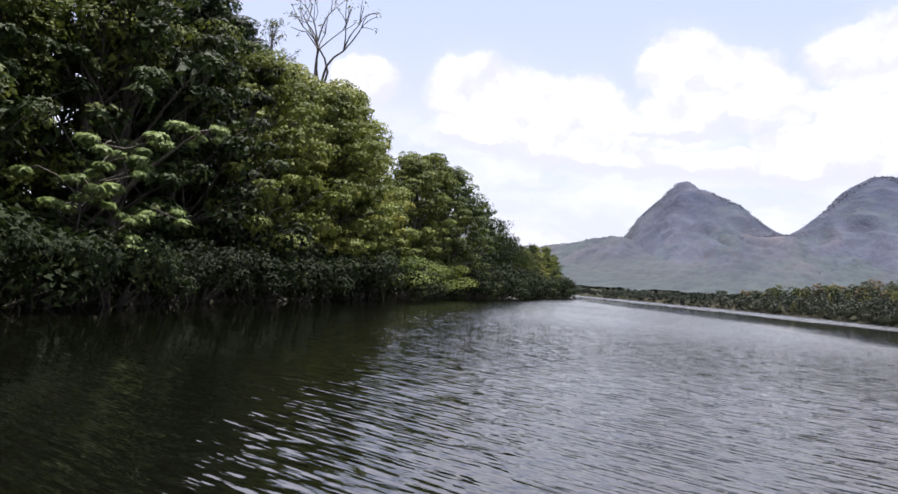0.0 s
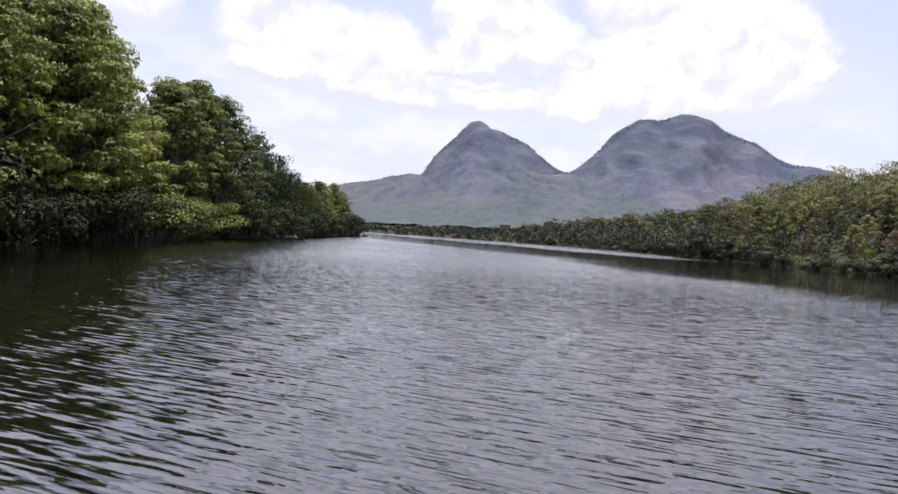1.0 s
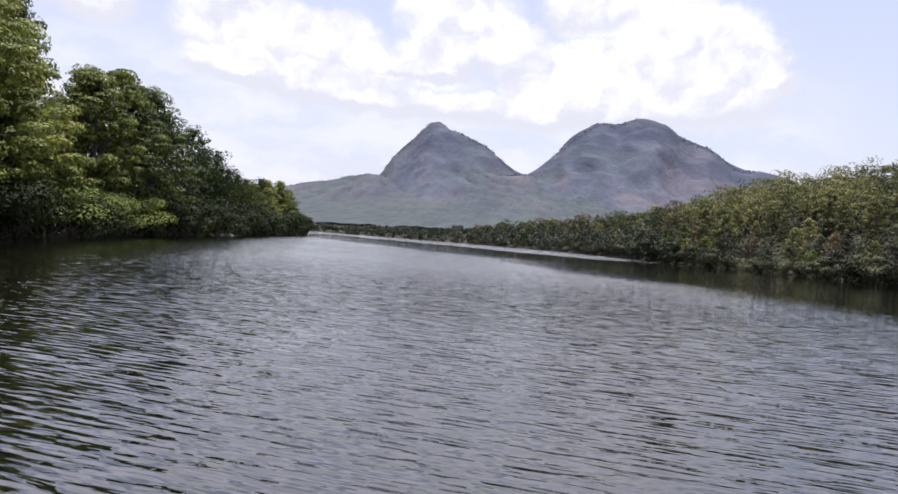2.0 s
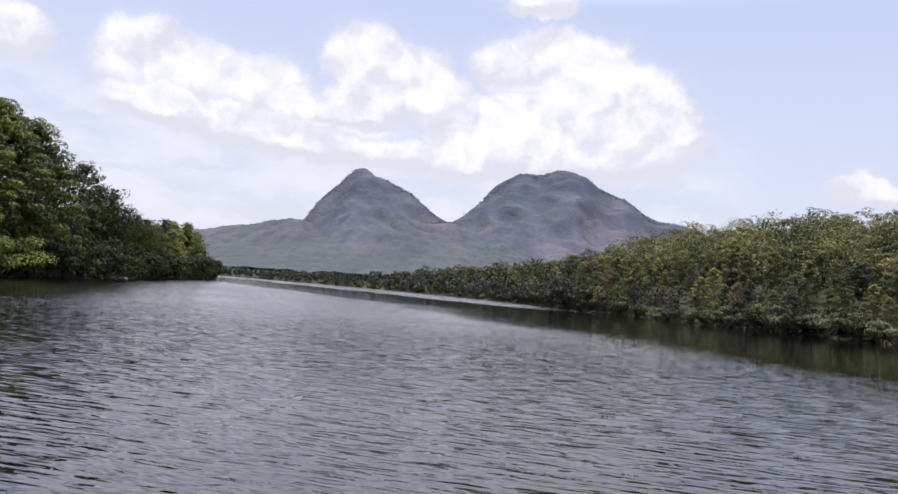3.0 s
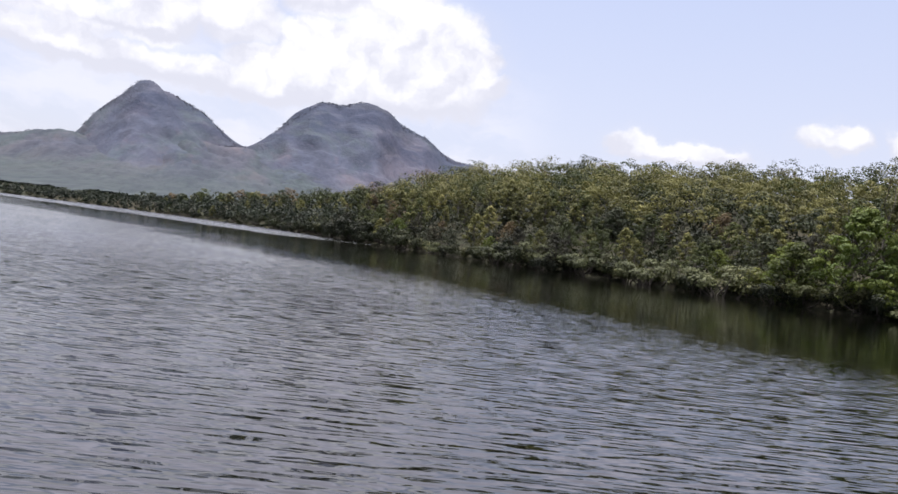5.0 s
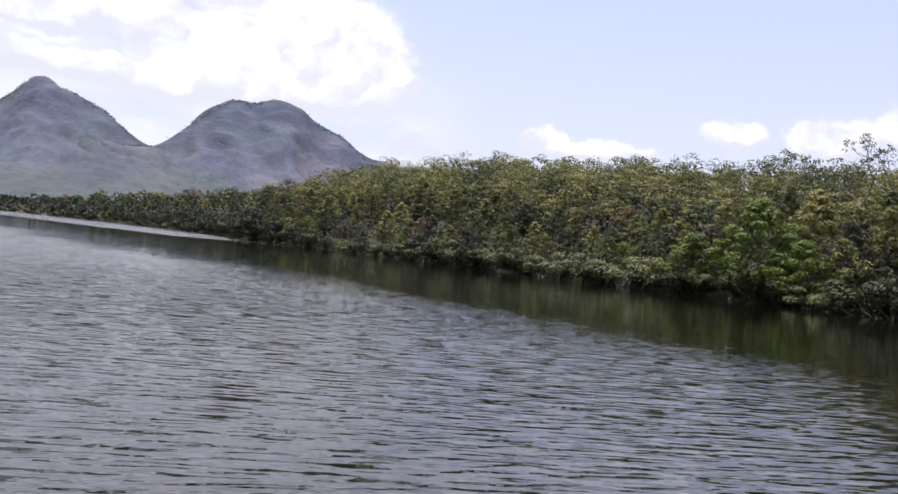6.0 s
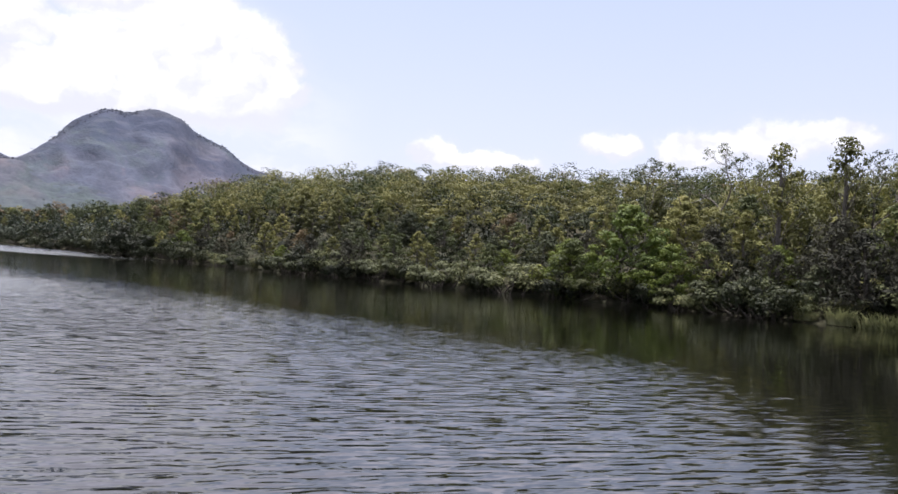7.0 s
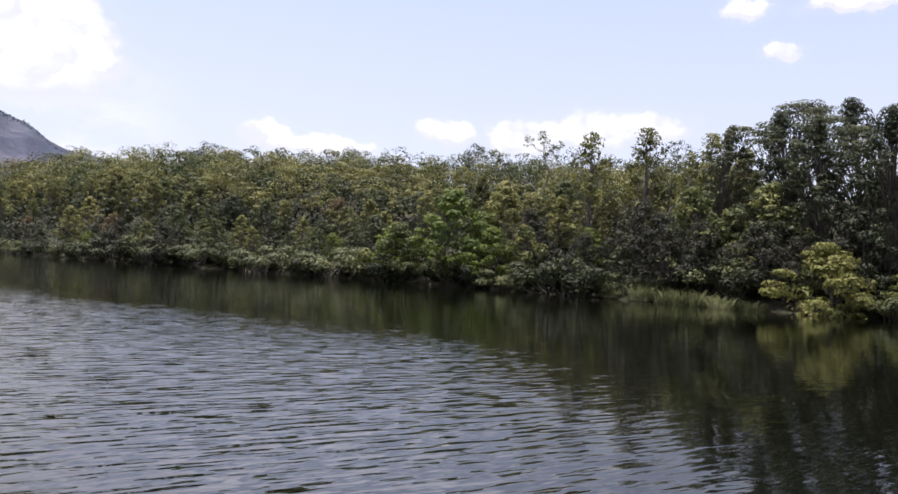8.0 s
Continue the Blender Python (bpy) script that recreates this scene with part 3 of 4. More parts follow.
# ---------------------------------------------------------------- plants


def broad_tree(name, label, seed, tall, wide, leaf_mat, leaf_size, count, bark=BARK, low=0.3, clumps=26, core=0.06, droop=0.5, flat=0.75, slim=0.7, up=0.22):
    """A tree: tapered trunk with limbs that carry leafy clumps."""
    rng = np.random.default_rng(seed)
    ob = thing(name, label, "tree")
    wood, crown = Bits(), Bits()
    top = np.array([rng.normal(0, 0.05) * tall, rng.normal(0, 0.05) * tall, tall * 0.86])
    stem = bent(rng, (0, 0, -0.4), top, 0.10, 8)
    thick = 0.022 * tall + 0.03
    wood.put(tube(stem, np.linspace(thick, thick * 0.22, 8), 8))
    per = count // clumps
    for i in range(clumps):
        h = low + (1 - low) * (i + rng.uniform(0, 1)) / clumps
        bulge = math.sin(math.pi * min(1, max(0.06, (h - low) / (1 - low)) ** 0.8 * 0.86 + 0.12))
        ang = i * 2.4 + rng.normal(0, 0.4)
        r = wide * bulge * rng.uniform(0.35, 0.95)
        c = np.array([math.cos(ang) * r, math.sin(ang) * r, tall * h - wide * 0.12]) + top * [1, 1, 0] * h
        root = stem[min(7, int(max(0.15, h - 0.22) * 7.5))]
        wood.put(tube(bent(rng, root, c, 0.15, 5), np.linspace(thick * 0.2, thick * 0.05, 5), 5))
        size = wide * rng.uniform(0.6, 1.3) * 1.42 / math.sqrt(clumps)
        k = int(per * rng.uniform(0.6, 1.4))
        p, f = puff(rng, c, (size, size, size * flat), k, 0.62, up)
        crown.put(leaves(rng, p, f, leaf_size, slim, droop))
        if core:
            p, f = puff(rng, c * [0.72, 0.72, 0.96], (size, size, size * flat), max(2, int(k * core)), 0.1)
            crown.put(leaves(rng, p, f, leaf_size * 2.4, 0.75, droop))
    mesh_object("trunk", *wood.all(), bark, ob, True)
    mesh_object("crown", *crown.all(), leaf_mat, ob)
    return ob


def draped_tree(name, label, seed, tall, wide, leaf_mat, leaf_size, count):
    """A tree hung with creepers: leafy curtains fall from the crown to the water."""
    rng = np.random.default_rng(seed)
    ob = thing(name, label, "tree")
    wood, crown = Bits(), Bits()
    stem = bent(rng, (0, 0, -0.4), (0.3, 0.2, tall * 0.9), 0.08, 8)
    wood.put(tube(stem, np.linspace(0.24, 0.06, 8), 8))
    cols = 22
    per = count // cols
    for i in range(cols):
        ang, r = i * 2.4, wide * math.sqrt((i + 0.5) / cols)
        peak = tall * (1 - 0.33 * (r / wide) ** 1.6) * rng.uniform(0.82, 1.05)
        foot = max(0.1, peak * (0.62 - 0.62 * (r / wide)) * rng.uniform(0.2, 1.0))
        c = np.array([math.cos(ang) * r, math.sin(ang) * r, 0.0])
        wood.put(tube(bent(rng, stem[5], c + [0, 0, peak], 0.12, 5), np.linspace(0.07, 0.02, 5), 5))
        wide_c = wide * rng.uniform(0.17, 0.27)
        z = foot + (peak - foot) * rng.uniform(0, 1, per) ** 0.7
        q = unit(rng.normal(0, 1, (per, 3)))
        sway = 0.35 * np.sin(z * 1.7 + i)
        p = np.stack([c[0] + q[:, 0] * wide_c + sway, c[1] + q[:, 1] * wide_c + 0.5 * sway, z + q[:, 2] * 0.25], 1)
        crown.put(leaves(rng, p, unit(q * [1, 1, 0.3] + [0, 0, 0.35]), leaf_size, 0.65, 1.1))
        p = np.stack([c[0] * 0.75 + q[:, 0] * wide_c * 0.5, c[1] * 0.75 + q[:, 1] * wide_c * 0.5, z], 1)[::14]
        crown.put(leaves(rng, p, unit(q[::14] * [1, 1, 0.3]), leaf_size * 2.8, 0.75, 1.1))
    mesh_object("trunk", *wood.all(), BARK, ob, True)
    mesh_object("crown", *crown.all(), leaf_mat, ob)
    return ob


def shrub(name, label, seed, tall, wide, leaf_mat, leaf_size, count, layered=False, bark=BARK):
    """A many-stemmed bush; layered ones spread flat boughs over the water."""
    rng = np.random.default_rng(seed)
    ob = thing(name, label, "shrub")
    wood, crown = Bits(), Bits()
    boughs = 11 if layered else 14
    per = count // boughs
    for i in range(boughs):
        ang = i * 2.4 + rng.normal(0, 0.3)
        r = wide * rng.uniform(0.35, 0.95)
        z = tall * (0.25 + 0.6 * rng.uniform(0, 1) * (1 - 0.35 * r / wide))
        c = np.array([math.cos(ang) * r, math.sin(ang) * r, z])
        wood.put(tube(bent(rng, (rng.normal(0, 0.2), rng.normal(0, 0.2), -0.3), c, 0.25, 6), np.linspace(0.06, 0.012, 6), 5))
        size = wide * rng.uniform(0.28, 0.46)
        p, f = puff(rng, c, (size, size, size * (0.45 if layered else 0.8)), int(per * rng.uniform(0.7, 1.3)), 0.3)
        p[:, 2] = np.maximum(p[:, 2], 0.06)
        crown.put(leaves(rng, p, f + ([0, 0, 0.8] if layered else [0, 0, 0]), leaf_size, 0.65, 0.35))
        if not layered:
            p, f = puff(rng, c * 0.75, (size, size, size * 0.7), per // 10, 0.1)
            crown.put(leaves(rng, p, f, leaf_size * 1.8, 0.75, 0.35))
    mesh_object("stem", *wood.all(), bark, ob, True)
    mesh_object("foliage", *crown.all(), leaf_mat, ob)
    return ob


def bare_tree(name, label, seed, tall, lean, leafy):
    """A nearly leafless tree: trunk, forking limbs and twigs with a few leaves at their ends."""
    rng = np.random.default_rng(seed)
    ob = thing(name, label, "tree")
    wood, crown = Bits(), Bits()

    def fork(at, way, length, thick, depth):
        way = way / np.linalg.norm(way)
        end = at + way * length
        wood.put(tube(bent(rng, at, end, 0.16, 5), np.linspace(thick, thick * 0.6, 5), 6 if depth > 2 else 4))
        if depth == 0:
            p, f = puff(rng, end, (0.35, 0.35, 0.25), leafy, 0.1)
            crown.put(leaves(rng, p, f, 0.2, 0.5, 0.4))
            return
        for _ in range(3 if depth < 3 else 2):
            fork(end, way + rng.normal(0, 0.48, 3) + [0, 0, 0.12], length * rng.uniform(0.55, 0.8), thick * 0.56, depth - 1)

    fork(np.array([0, 0, -0.4]), np.array([lean, 0, 1.0]), tall * 0.42, 0.018 * tall, 4)
    mesh_object("trunk", *wood.all(), BARK, ob, True)
    mesh_object("crown", *crown.all(), LEAF_OLIVE, ob)
    return ob


def set_down(ob, x, y, turn, scale, sink=0.0):
    z = float(land_height(x, y))
    ob.matrix_basis = Matrix.LocRotScale((x, y, max(z, -0.1) - sink), Euler((0, 0, turn)), (scale, scale, scale))
    return ob


def stand(protos, used, kind, x, y, turn, scale, group, sink=0.0):
    """Puts the first of a kind in its place, and copies of it after that."""
    z = max(float(land_height(x, y)), -0.1) - sink
    m = Matrix.LocRotScale((x, y, z), Euler((0, 0, turn)), (scale, scale, scale))
    ob = protos[kind]
    if kind in used:
        keep = ob.matrix_basis.copy()
        ob.matrix_basis = Matrix.Identity(4)
        made = copy_thing(ob, m)
        ob.matrix_basis = keep
        return made
    used.add(kind)
    tagged(ob, group=group)
    ob.matrix_basis = m
    return ob


GROUP_L = "trees of the shaded bank"
GROUP_R = "trees of the hillside bank"
used = set()


def canopy(x, y):
    """How tall the woods stand: low on the flat far shore, full height on the hillside."""
    return float(np.interp(math.degrees(math.atan2(x, y)), [4, 10, 16, 24, 29, 36, 42], [0.18, 0.22, 0.30, 0.42, 0.55, 0.75, 1.0])) if y > 90 else 1.0


P = {
    "jungle_a": broad_tree("jungle_tree", "tall jungle tree on the bank, leaves coloured dark for shade", 11, 10.5, 4.0, LEAF_JUNGLE_SHADED, 0.16, 10500, low=0.06, clumps=80, flat=0.45, up=0.7, core=0.1),
    "jungle_b": broad_tree("jungle_tree", "broad dark jungle tree with layered leafy boughs", 12, 9.0, 4.4, LEAF_JUNGLE_SUNLIT, 0.16, 10000, low=0.04, up=0.6, clumps=80, flat=0.45, core=0.1),
    "jungle_c": broad_tree("jungle_tree", "leafy tree on the bank, leaves coloured yellow-green for sun", 16, 9.0, 4.2, LEAF_JUNGLE_SUNLIT, 0.15, 11000, low=0.03, up=0.6, clumps=84, flat=0.45, core=0.1),
    "back_a": broad_tree("jungle_tree", "tall dark-green jungle tree behind the front row", 17, 10.0, 4.2, LEAF_JUNGLE_SHADED, 0.24, 3600, low=0.15, clumps=44, flat=0.6),
    "back_b": broad_tree("jungle_tree", "olive-green jungle tree behind the front row", 18, 9.5, 4.4, LEAF_JUNGLE_SHADED, 0.24, 3600, low=0.15, clumps=44, flat=0.55),
    "draped": draped_tree("draped_tree", "tree hung with creepers down to the water", 13, 8.0, 3.2, LEAF_JUNGLE_SHADED, 0.16, 11000),
    "bough": shrub("overhanging_shrub", "shrub with sunlit yellow-green leaves leaning over the water", 14, 3.6, 2.4, LEAF_FRESH, 0.16, 2800, True),
    "edge": shrub("waterside_shrub", "waterside shrub at the lake edge, coloured dark for shade", 15, 2.6, 2.0, LEAF_SHORE_SHADED, 0.19, 1500),
    "olive": broad_tree("olive_tree", "small round olive-green tree on the wooded hillside", 21, 4.4, 2.3, LEAF_OLIVE, 0.15, 3200, low=0.04, clumps=36, flat=0.5, core=0.05, up=0.55),
    "olive_b": broad_tree("olive_tree", "low spreading grey-green tree on the wooded hillside", 28, 3.6, 2.5, LEAF_GREY, 0.15, 3200, low=0.04, clumps=36, flat=0.5, core=0.05, up=0.55),
    "teak": broad_tree("teak_tree", "slender tree with large yellowing leaves and pale trunk", 22, 5.2, 1.9, LEAF_TEAK, 0.18, 2600, BARK_PALE, low=0.10, clumps=28, flat=0.55, core=0.05, up=0.5),
    "teak_b": broad_tree("teak_tree", "slim tree with sparse olive-yellow leaves", 23, 5.4, 1.6, LEAF_TEAK, 0.17, 2300, BARK_PALE, low=0.14, clumps=26, flat=0.6, core=0.05, up=0.45),
    "tall": broad_tree("tall_tree", "tall thin-stemmed tree with a small sparse crown", 29, 7.2, 2.1, LEAF_TEAK, 0.17, 2300, BARK_PALE, low=0.12, clumps=34, flat=0.8, core=0.02),
    "dry": broad_tree("dry_tree", "half-bare tree with brown dry foliage", 24, 3.8, 1.8, LEAF_DRY, 0.16, 1900, low=0.12, clumps=22),
    "thicket": broad_tree("thicket_tree", "dark grey-brown tangle of a tree with fine twiggy foliage", 30, 4.2, 2.2, LEAF_THICKET, 0.13, 3000, low=0.08, clumps=30, flat=0.7, core=0.1),
    "fresh": broad_tree("green_tree", "round fresh-green leafy tree above the shore", 25, 5.2, 2.9, LEAF_FRESH, 0.15, 7500, low=0.06, clumps=56, flat=0.5, up=0.5),
    "bank": shrub("bank_shrub", "bushy shrub along the water's edge, grey-green darkened for shade", 26, 2.3, 1.7, LEAF_BANK_SHADED, 0.15, 2000),
    "pale": shrub("pale_shrub", "pale-leaved shrub spreading over the water's edge", 27, 2.0, 1.9, LEAF_PALE, 0.16, 2200, True),
}

place = np.random.default_rng(5)


def along(line, step, y_from, y_to):
    """Points and outward ways along a shore, at even steps."""
    for a, b in zip(line[:-1], line[1:]):
        a, b = np.array(a, float), np.array(b, float)
        k = max(1, int(np.linalg.norm(b - a) / step))
        for i in range(k):
            p = a + (b - a) * (i + 0.5) / k
            if y_from < p[1] < y_to:
                d = (b - a) / np.linalg.norm(b - a)
                yield p, np.array([-d[1], d[0]])


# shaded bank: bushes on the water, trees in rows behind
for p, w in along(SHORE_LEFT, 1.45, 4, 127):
    # dark-coloured shrubs carry the shade; yellow-green ones only on the sunlit stretch
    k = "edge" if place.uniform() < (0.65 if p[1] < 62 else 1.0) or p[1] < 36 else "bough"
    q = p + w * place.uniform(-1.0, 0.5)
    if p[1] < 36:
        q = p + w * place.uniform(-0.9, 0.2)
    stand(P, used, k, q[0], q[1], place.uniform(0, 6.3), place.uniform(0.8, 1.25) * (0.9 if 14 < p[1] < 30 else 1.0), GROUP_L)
for back, step, kinds in ((2.4, 3.8, ("jungle_b", "draped", "jungle_c", "jungle_c")), (7.0, 5.0, ("back_a", "back_b", "jungle_c"))):
    for p, w in along(SHORE_LEFT, step, -6 if back > 3 else 4, 128):
        q = p + w * (back + place.uniform(-1, 1)) + place.uniform(-0.8, 0.8, 2)
        top_m = float(np.interp(q[1], [0, 30, 45, 50, 57, 61, 64, 69, 75, 80, 90, 100, 120], [13.5, 12.9, 14.0, 12.2, 11.8, 10.2, 9.7, 10.0, 9.6, 8.0, 7.0, 6.2, 5.8]))
        size = place.uniform(0.88, 1.05) * (top_m - float(land_height(*q))) / 9.2
        pick = kinds[int(place.integers(len(kinds)))]
        # the pick sets coloured-in sun and shade along the bank
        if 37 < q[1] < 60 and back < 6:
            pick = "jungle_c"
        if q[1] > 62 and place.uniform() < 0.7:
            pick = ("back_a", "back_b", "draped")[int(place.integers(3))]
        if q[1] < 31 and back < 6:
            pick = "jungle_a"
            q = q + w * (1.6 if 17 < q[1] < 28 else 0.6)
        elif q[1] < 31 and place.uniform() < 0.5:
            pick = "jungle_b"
        stand(P, used, pick, q[0], q[1], place.uniform(0, 6.3), size, GROUP_L)

# the wooded point where the shaded bank ends
for x, y, size, k in ((14.2, 107.5, 0.80, "jungle_c"), (15.6, 110.5, 0.7, "jungle_b"), (12.0, 103.0, 0.74, "jungle_c"), (17.4, 114.0, 0.28, "jungle_c")):
    stand(P, used, k, x, y, x, size, GROUP_L)

# hillside bank: shrubs on the water's edge, then mixed woodland up the slope
for p, w in along(SHORE_RIGHT, 1.7, -16, 150):
    k = "bank" if place.uniform() < 0.72 else "pale"
    q = p - w * place.uniform(-0.9, 0.7)
    if -10 < q[1] < 10.5:
        q = q - w * 1.6
    k = "bank" if q[1] > 70 else k
    stand(P, used, k, q[0], q[1], place.uniform(0, 6.3), (0.55 + 1.05 * place.uniform() ** 1.6) * canopy(*q), GROUP_R)
back, step = 1.9, 3.0
while back < 16:
    for p, w in along(SHORE_RIGHT, step, -14, 128):
        q = p - w * (back + place.uniform(-1.0, 1.0)) + place.uniform(-0.8, 0.8, 2)
        u = place.uniform()
        if math.hypot(q[0] - 61.5, q[1] - 22.5) < 4.0:
            continue
        if q[1] < 16 and u < 0.25 and back > 6:
            k = "tall"
        elif back < 6 and q[1] > 13:
            k = "olive" if u < 0.36 else "olive_b" if u < 0.52 else "thicket" if u < 0.72 else "teak" if u < 0.86 else "dry" if u < 0.90 else "fresh"
        elif q[1] < 13 and back < 9:
            k = "thicket" if u < 0.6 else "olive_b" if u < 0.85 else "olive"
        else:
            k = "olive" if u < 0.25 else "olive_b" if u < 0.4 else "teak" if u < 0.64 else "teak_b" if u < 0.93 else "dry"
        tall_m = place.uniform(0.6, 1.2) * (1.3 if place.uniform() < 0.06 else 1.0) * float(np.interp(q[1], [0, 22, 34], [1.3, 1.2, 1.0])) * canopy(*q)
        tall_m *= float(np.interp(q[1], [18, 32], [1.0, 0.68 if back < 6 else 0.8]))
        stand(P, used, k, q[0], q[1], place.uniform(0, 6.3), tall_m * (0.62 if k == "fresh" else 1.0), GROUP_R)
    back, step = back + 2.9, step + 0.12
for x, y, size in ((63.0, 23.0, 1.35), (61.8, 19.4, 0.85), (62.5, 27.5, 0.8)):
    stand(P, used, "fresh", x, y, y, size, GROUP_R)
for x, y, size in ((57.2, 47.5, 1.2), (57.8, 44.0, 1.0), (62.0, 14.0, 1.0), (61.8, 11.5, 0.8), (60.8, -6.4, 1.2), (60.4, -8.6, 1.3)):
    stand(P, used, "pale", x, y, y, size, GROUP_R)


def forest(name, label, seed, spots, leaf_mat, tall, blades, blade, low=0.5):
    """Far woodland that nobody could count: round crowns, each of nine leafy sprays, in one mesh."""
    rng = np.random.default_rng(seed)
    bits = Bits()
    for x, y in spots:
        z = float(land_height(x, y))
        h = tall * (0.62 + 0.6 * rng.uniform() ** 1.6) * canopy(x, y)
        wide = h * rng.uniform(0.27, 0.40)
        turn = rng.uniform(0, 6.28)
        for i in range(9):
            a, rise = turn + i * 2.4, 1 - (i + 0.4) / 9
            out = math.sqrt(max(0.0, 1 - rise * rise))
            c = (x + wide * out * math.cos(a), y + wide * out * math.sin(a), z + h * (low + (0.86 - low) * rise + rng.normal(0, 0.04)))
            broad = wide * rng.uniform(0.42, 0.66)
            p, f = puff(rng, c, (broad, broad, broad * 0.55), blades // 9, 0.5, 0.5)
            bits.put(leaves(rng, p, f, blade, 0.75, 0.4))
    ob = mesh_object(name, *bits.all(), leaf_mat)
    return tagged(ob, label, "forest", kind="stuff")


def scatter(seed, cell, x0, x1, y0, y1, keep):
    """Spots about one cell apart, each moved a little at random."""
    rng = np.random.default_rng(seed)
    x, y = np.meshgrid(np.arange(x0, x1, cell), np.arange(y0, y1, cell))
    p = np.stack([x.ravel(), y.ravel()], 1) + rng.uniform(-0.46, 0.46, (x.size, 2)) * cell
    rng.shuffle(p)
    d = shore_distance(p[:, 0], p[:, 1], SHORE_RIGHT, -1)
    return p[keep(p, d)]


hill_spots = scatter(31, 3.2, 58, 140, 2, 150, lambda p, d: (d > 13) & (d < 60))
inland = shore_distance(hill_spots[:, 0], hill_spots[:, 1], SHORE_RIGHT, -1)
turns = np.where((inland > 46) | (hill_spots[:, 1] > 98), 8, 0) + np.arange(len(hill_spots)) % 8
for i, (leaf, text) in enumerate(((HILL_TEAK, "dry yellow-olive teak woodland over the hill"), (HILL_OLIVE, "olive-green woodland over the hill"),
                                  (HILL_GREY, "grey-green scrub woodland over the hill"), (LEAF_DRY, "brown half-bare woodland over the hill"))):
    share = hill_spots[np.array((0, 0, 0, 1, 0, 2, 0, 1, 1, 2, 1, 2, 3, 0, 2, 1))[turns] == i]
    forest("hill_forest", text, 32 + i, share, leaf, 5.4, 470, 0.24, 0.34)
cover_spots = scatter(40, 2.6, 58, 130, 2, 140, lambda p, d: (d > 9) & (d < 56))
forest("hill_brush", "brush covering the ground between the hillside trees, shade in its dark colour", 41, cover_spots, HILL_SHADE, 2.2, 60, 0.4, 0.1)
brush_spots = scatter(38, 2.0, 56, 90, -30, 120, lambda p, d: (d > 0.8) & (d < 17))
forest("undergrowth", "tangled undergrowth between the hillside trees, shade in its dark colour", 39, brush_spots, HILL_SHADE, 2.1, 70, 0.24, 0.2)
shore_spots = scatter(34, 6.5, -120, 200, 100, 330, lambda p, d: (d > 0.3) & (d < 90) & ((p[:, 1] > 122) | (d > 14)))
forest("far_forest", "green trees along the far shore of the lake", 35, shore_spots, LEAF_FAR, 4.6, 70, 0.4, 0.15)

scrub_spots = scatter(36, 1.8, -60, 62, 84, 200, lambda p, d: (d > 0.2) & (d < 9))
forest("far_scrub", "low dark scrub along the far shore", 37, scrub_spots, LEAF_FAR, 5.0, 63, 0.36, 0.1)


def mountain_woods(name, label, seed, grid, count, spread_m, blade, leaf_mat, lowest):
    """Treetops along a mountain's crest, each a low cluster of leaf masses, in one mesh."""
    rng = np.random.default_rng(seed)
    i, j = rng.integers(-6, -1, count) + grid.shape[0], rng.integers(0, grid.shape[1] - 1, count)
    s, t = rng.uniform(0, 1, (2, count, 1))
    p = (1 - s) * ((1 - t) * grid[i, j] + t * grid[i, j + 1]) + s * ((1 - t) * grid[i + 1, j] + t * grid[i + 1, j + 1])
    p = p[p[:, 2] > lowest]
    size = rng.uniform(0.5, 1.4, (len(p), 1))
    bits = Bits()
    for k in range(5):
        d = rng.normal(0, 1, (len(p), 3))
        at = p + d * size * spread_m * [0.8, 0.8, 0.3] + [0, 0, spread_m * 0.4]
        bits.put(leaves(rng, at, unit(d * 0.25 + [-0.25, -0.6, 0.9]), blade, 0.85, 0.1))
    return tagged(mesh_object(name, *bits.all(), leaf_mat), label, "forest", kind="stuff")


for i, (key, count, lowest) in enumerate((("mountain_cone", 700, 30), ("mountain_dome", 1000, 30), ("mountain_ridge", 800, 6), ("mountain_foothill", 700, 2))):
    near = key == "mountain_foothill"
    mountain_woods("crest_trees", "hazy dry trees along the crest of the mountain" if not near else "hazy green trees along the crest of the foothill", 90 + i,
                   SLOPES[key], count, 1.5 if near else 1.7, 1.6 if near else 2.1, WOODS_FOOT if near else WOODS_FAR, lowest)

# landmarks
tall_bare = bare_tree("bare_tree", "tall thin tree with sparse leaves above the canopy", 41, 16.0, 0.12, 5)
set_down(tall_bare, -11.0, 45.0, 0.4, 0.95)
set_down(bare_tree("bare_tree", "thin twiggy tree with a few leaf tufts above the canopy", 44, 15.0, -0.1, 14), -12.6, 45.5, 0.9, 0.95)
P["canopy"] = broad_tree("canopy_tree", "tall flat-topped feathery tree rising above the bank", 42, 13.0, 6.5, LEAF_GREY, 0.15, 14000, low=0.62, clumps=60, core=0.0, flat=0.22, up=0.5)
stand(P, used, "canopy", 72.0, -1.2, 0.0, 1.0, GROUP_R)
P["parasol"] = broad_tree("parasol_tree", "thin tree with a drooping flat crown above the shaded bank", 45, 10.6, 2.6, LEAF_JUNGLE_SUNLIT, 0.18, 2600, low=0.8, clumps=14, flat=0.3, droop=0.9)
stand(P, used, "parasol", -1.7, 56.4, 0.0, 1.0, GROUP_L)
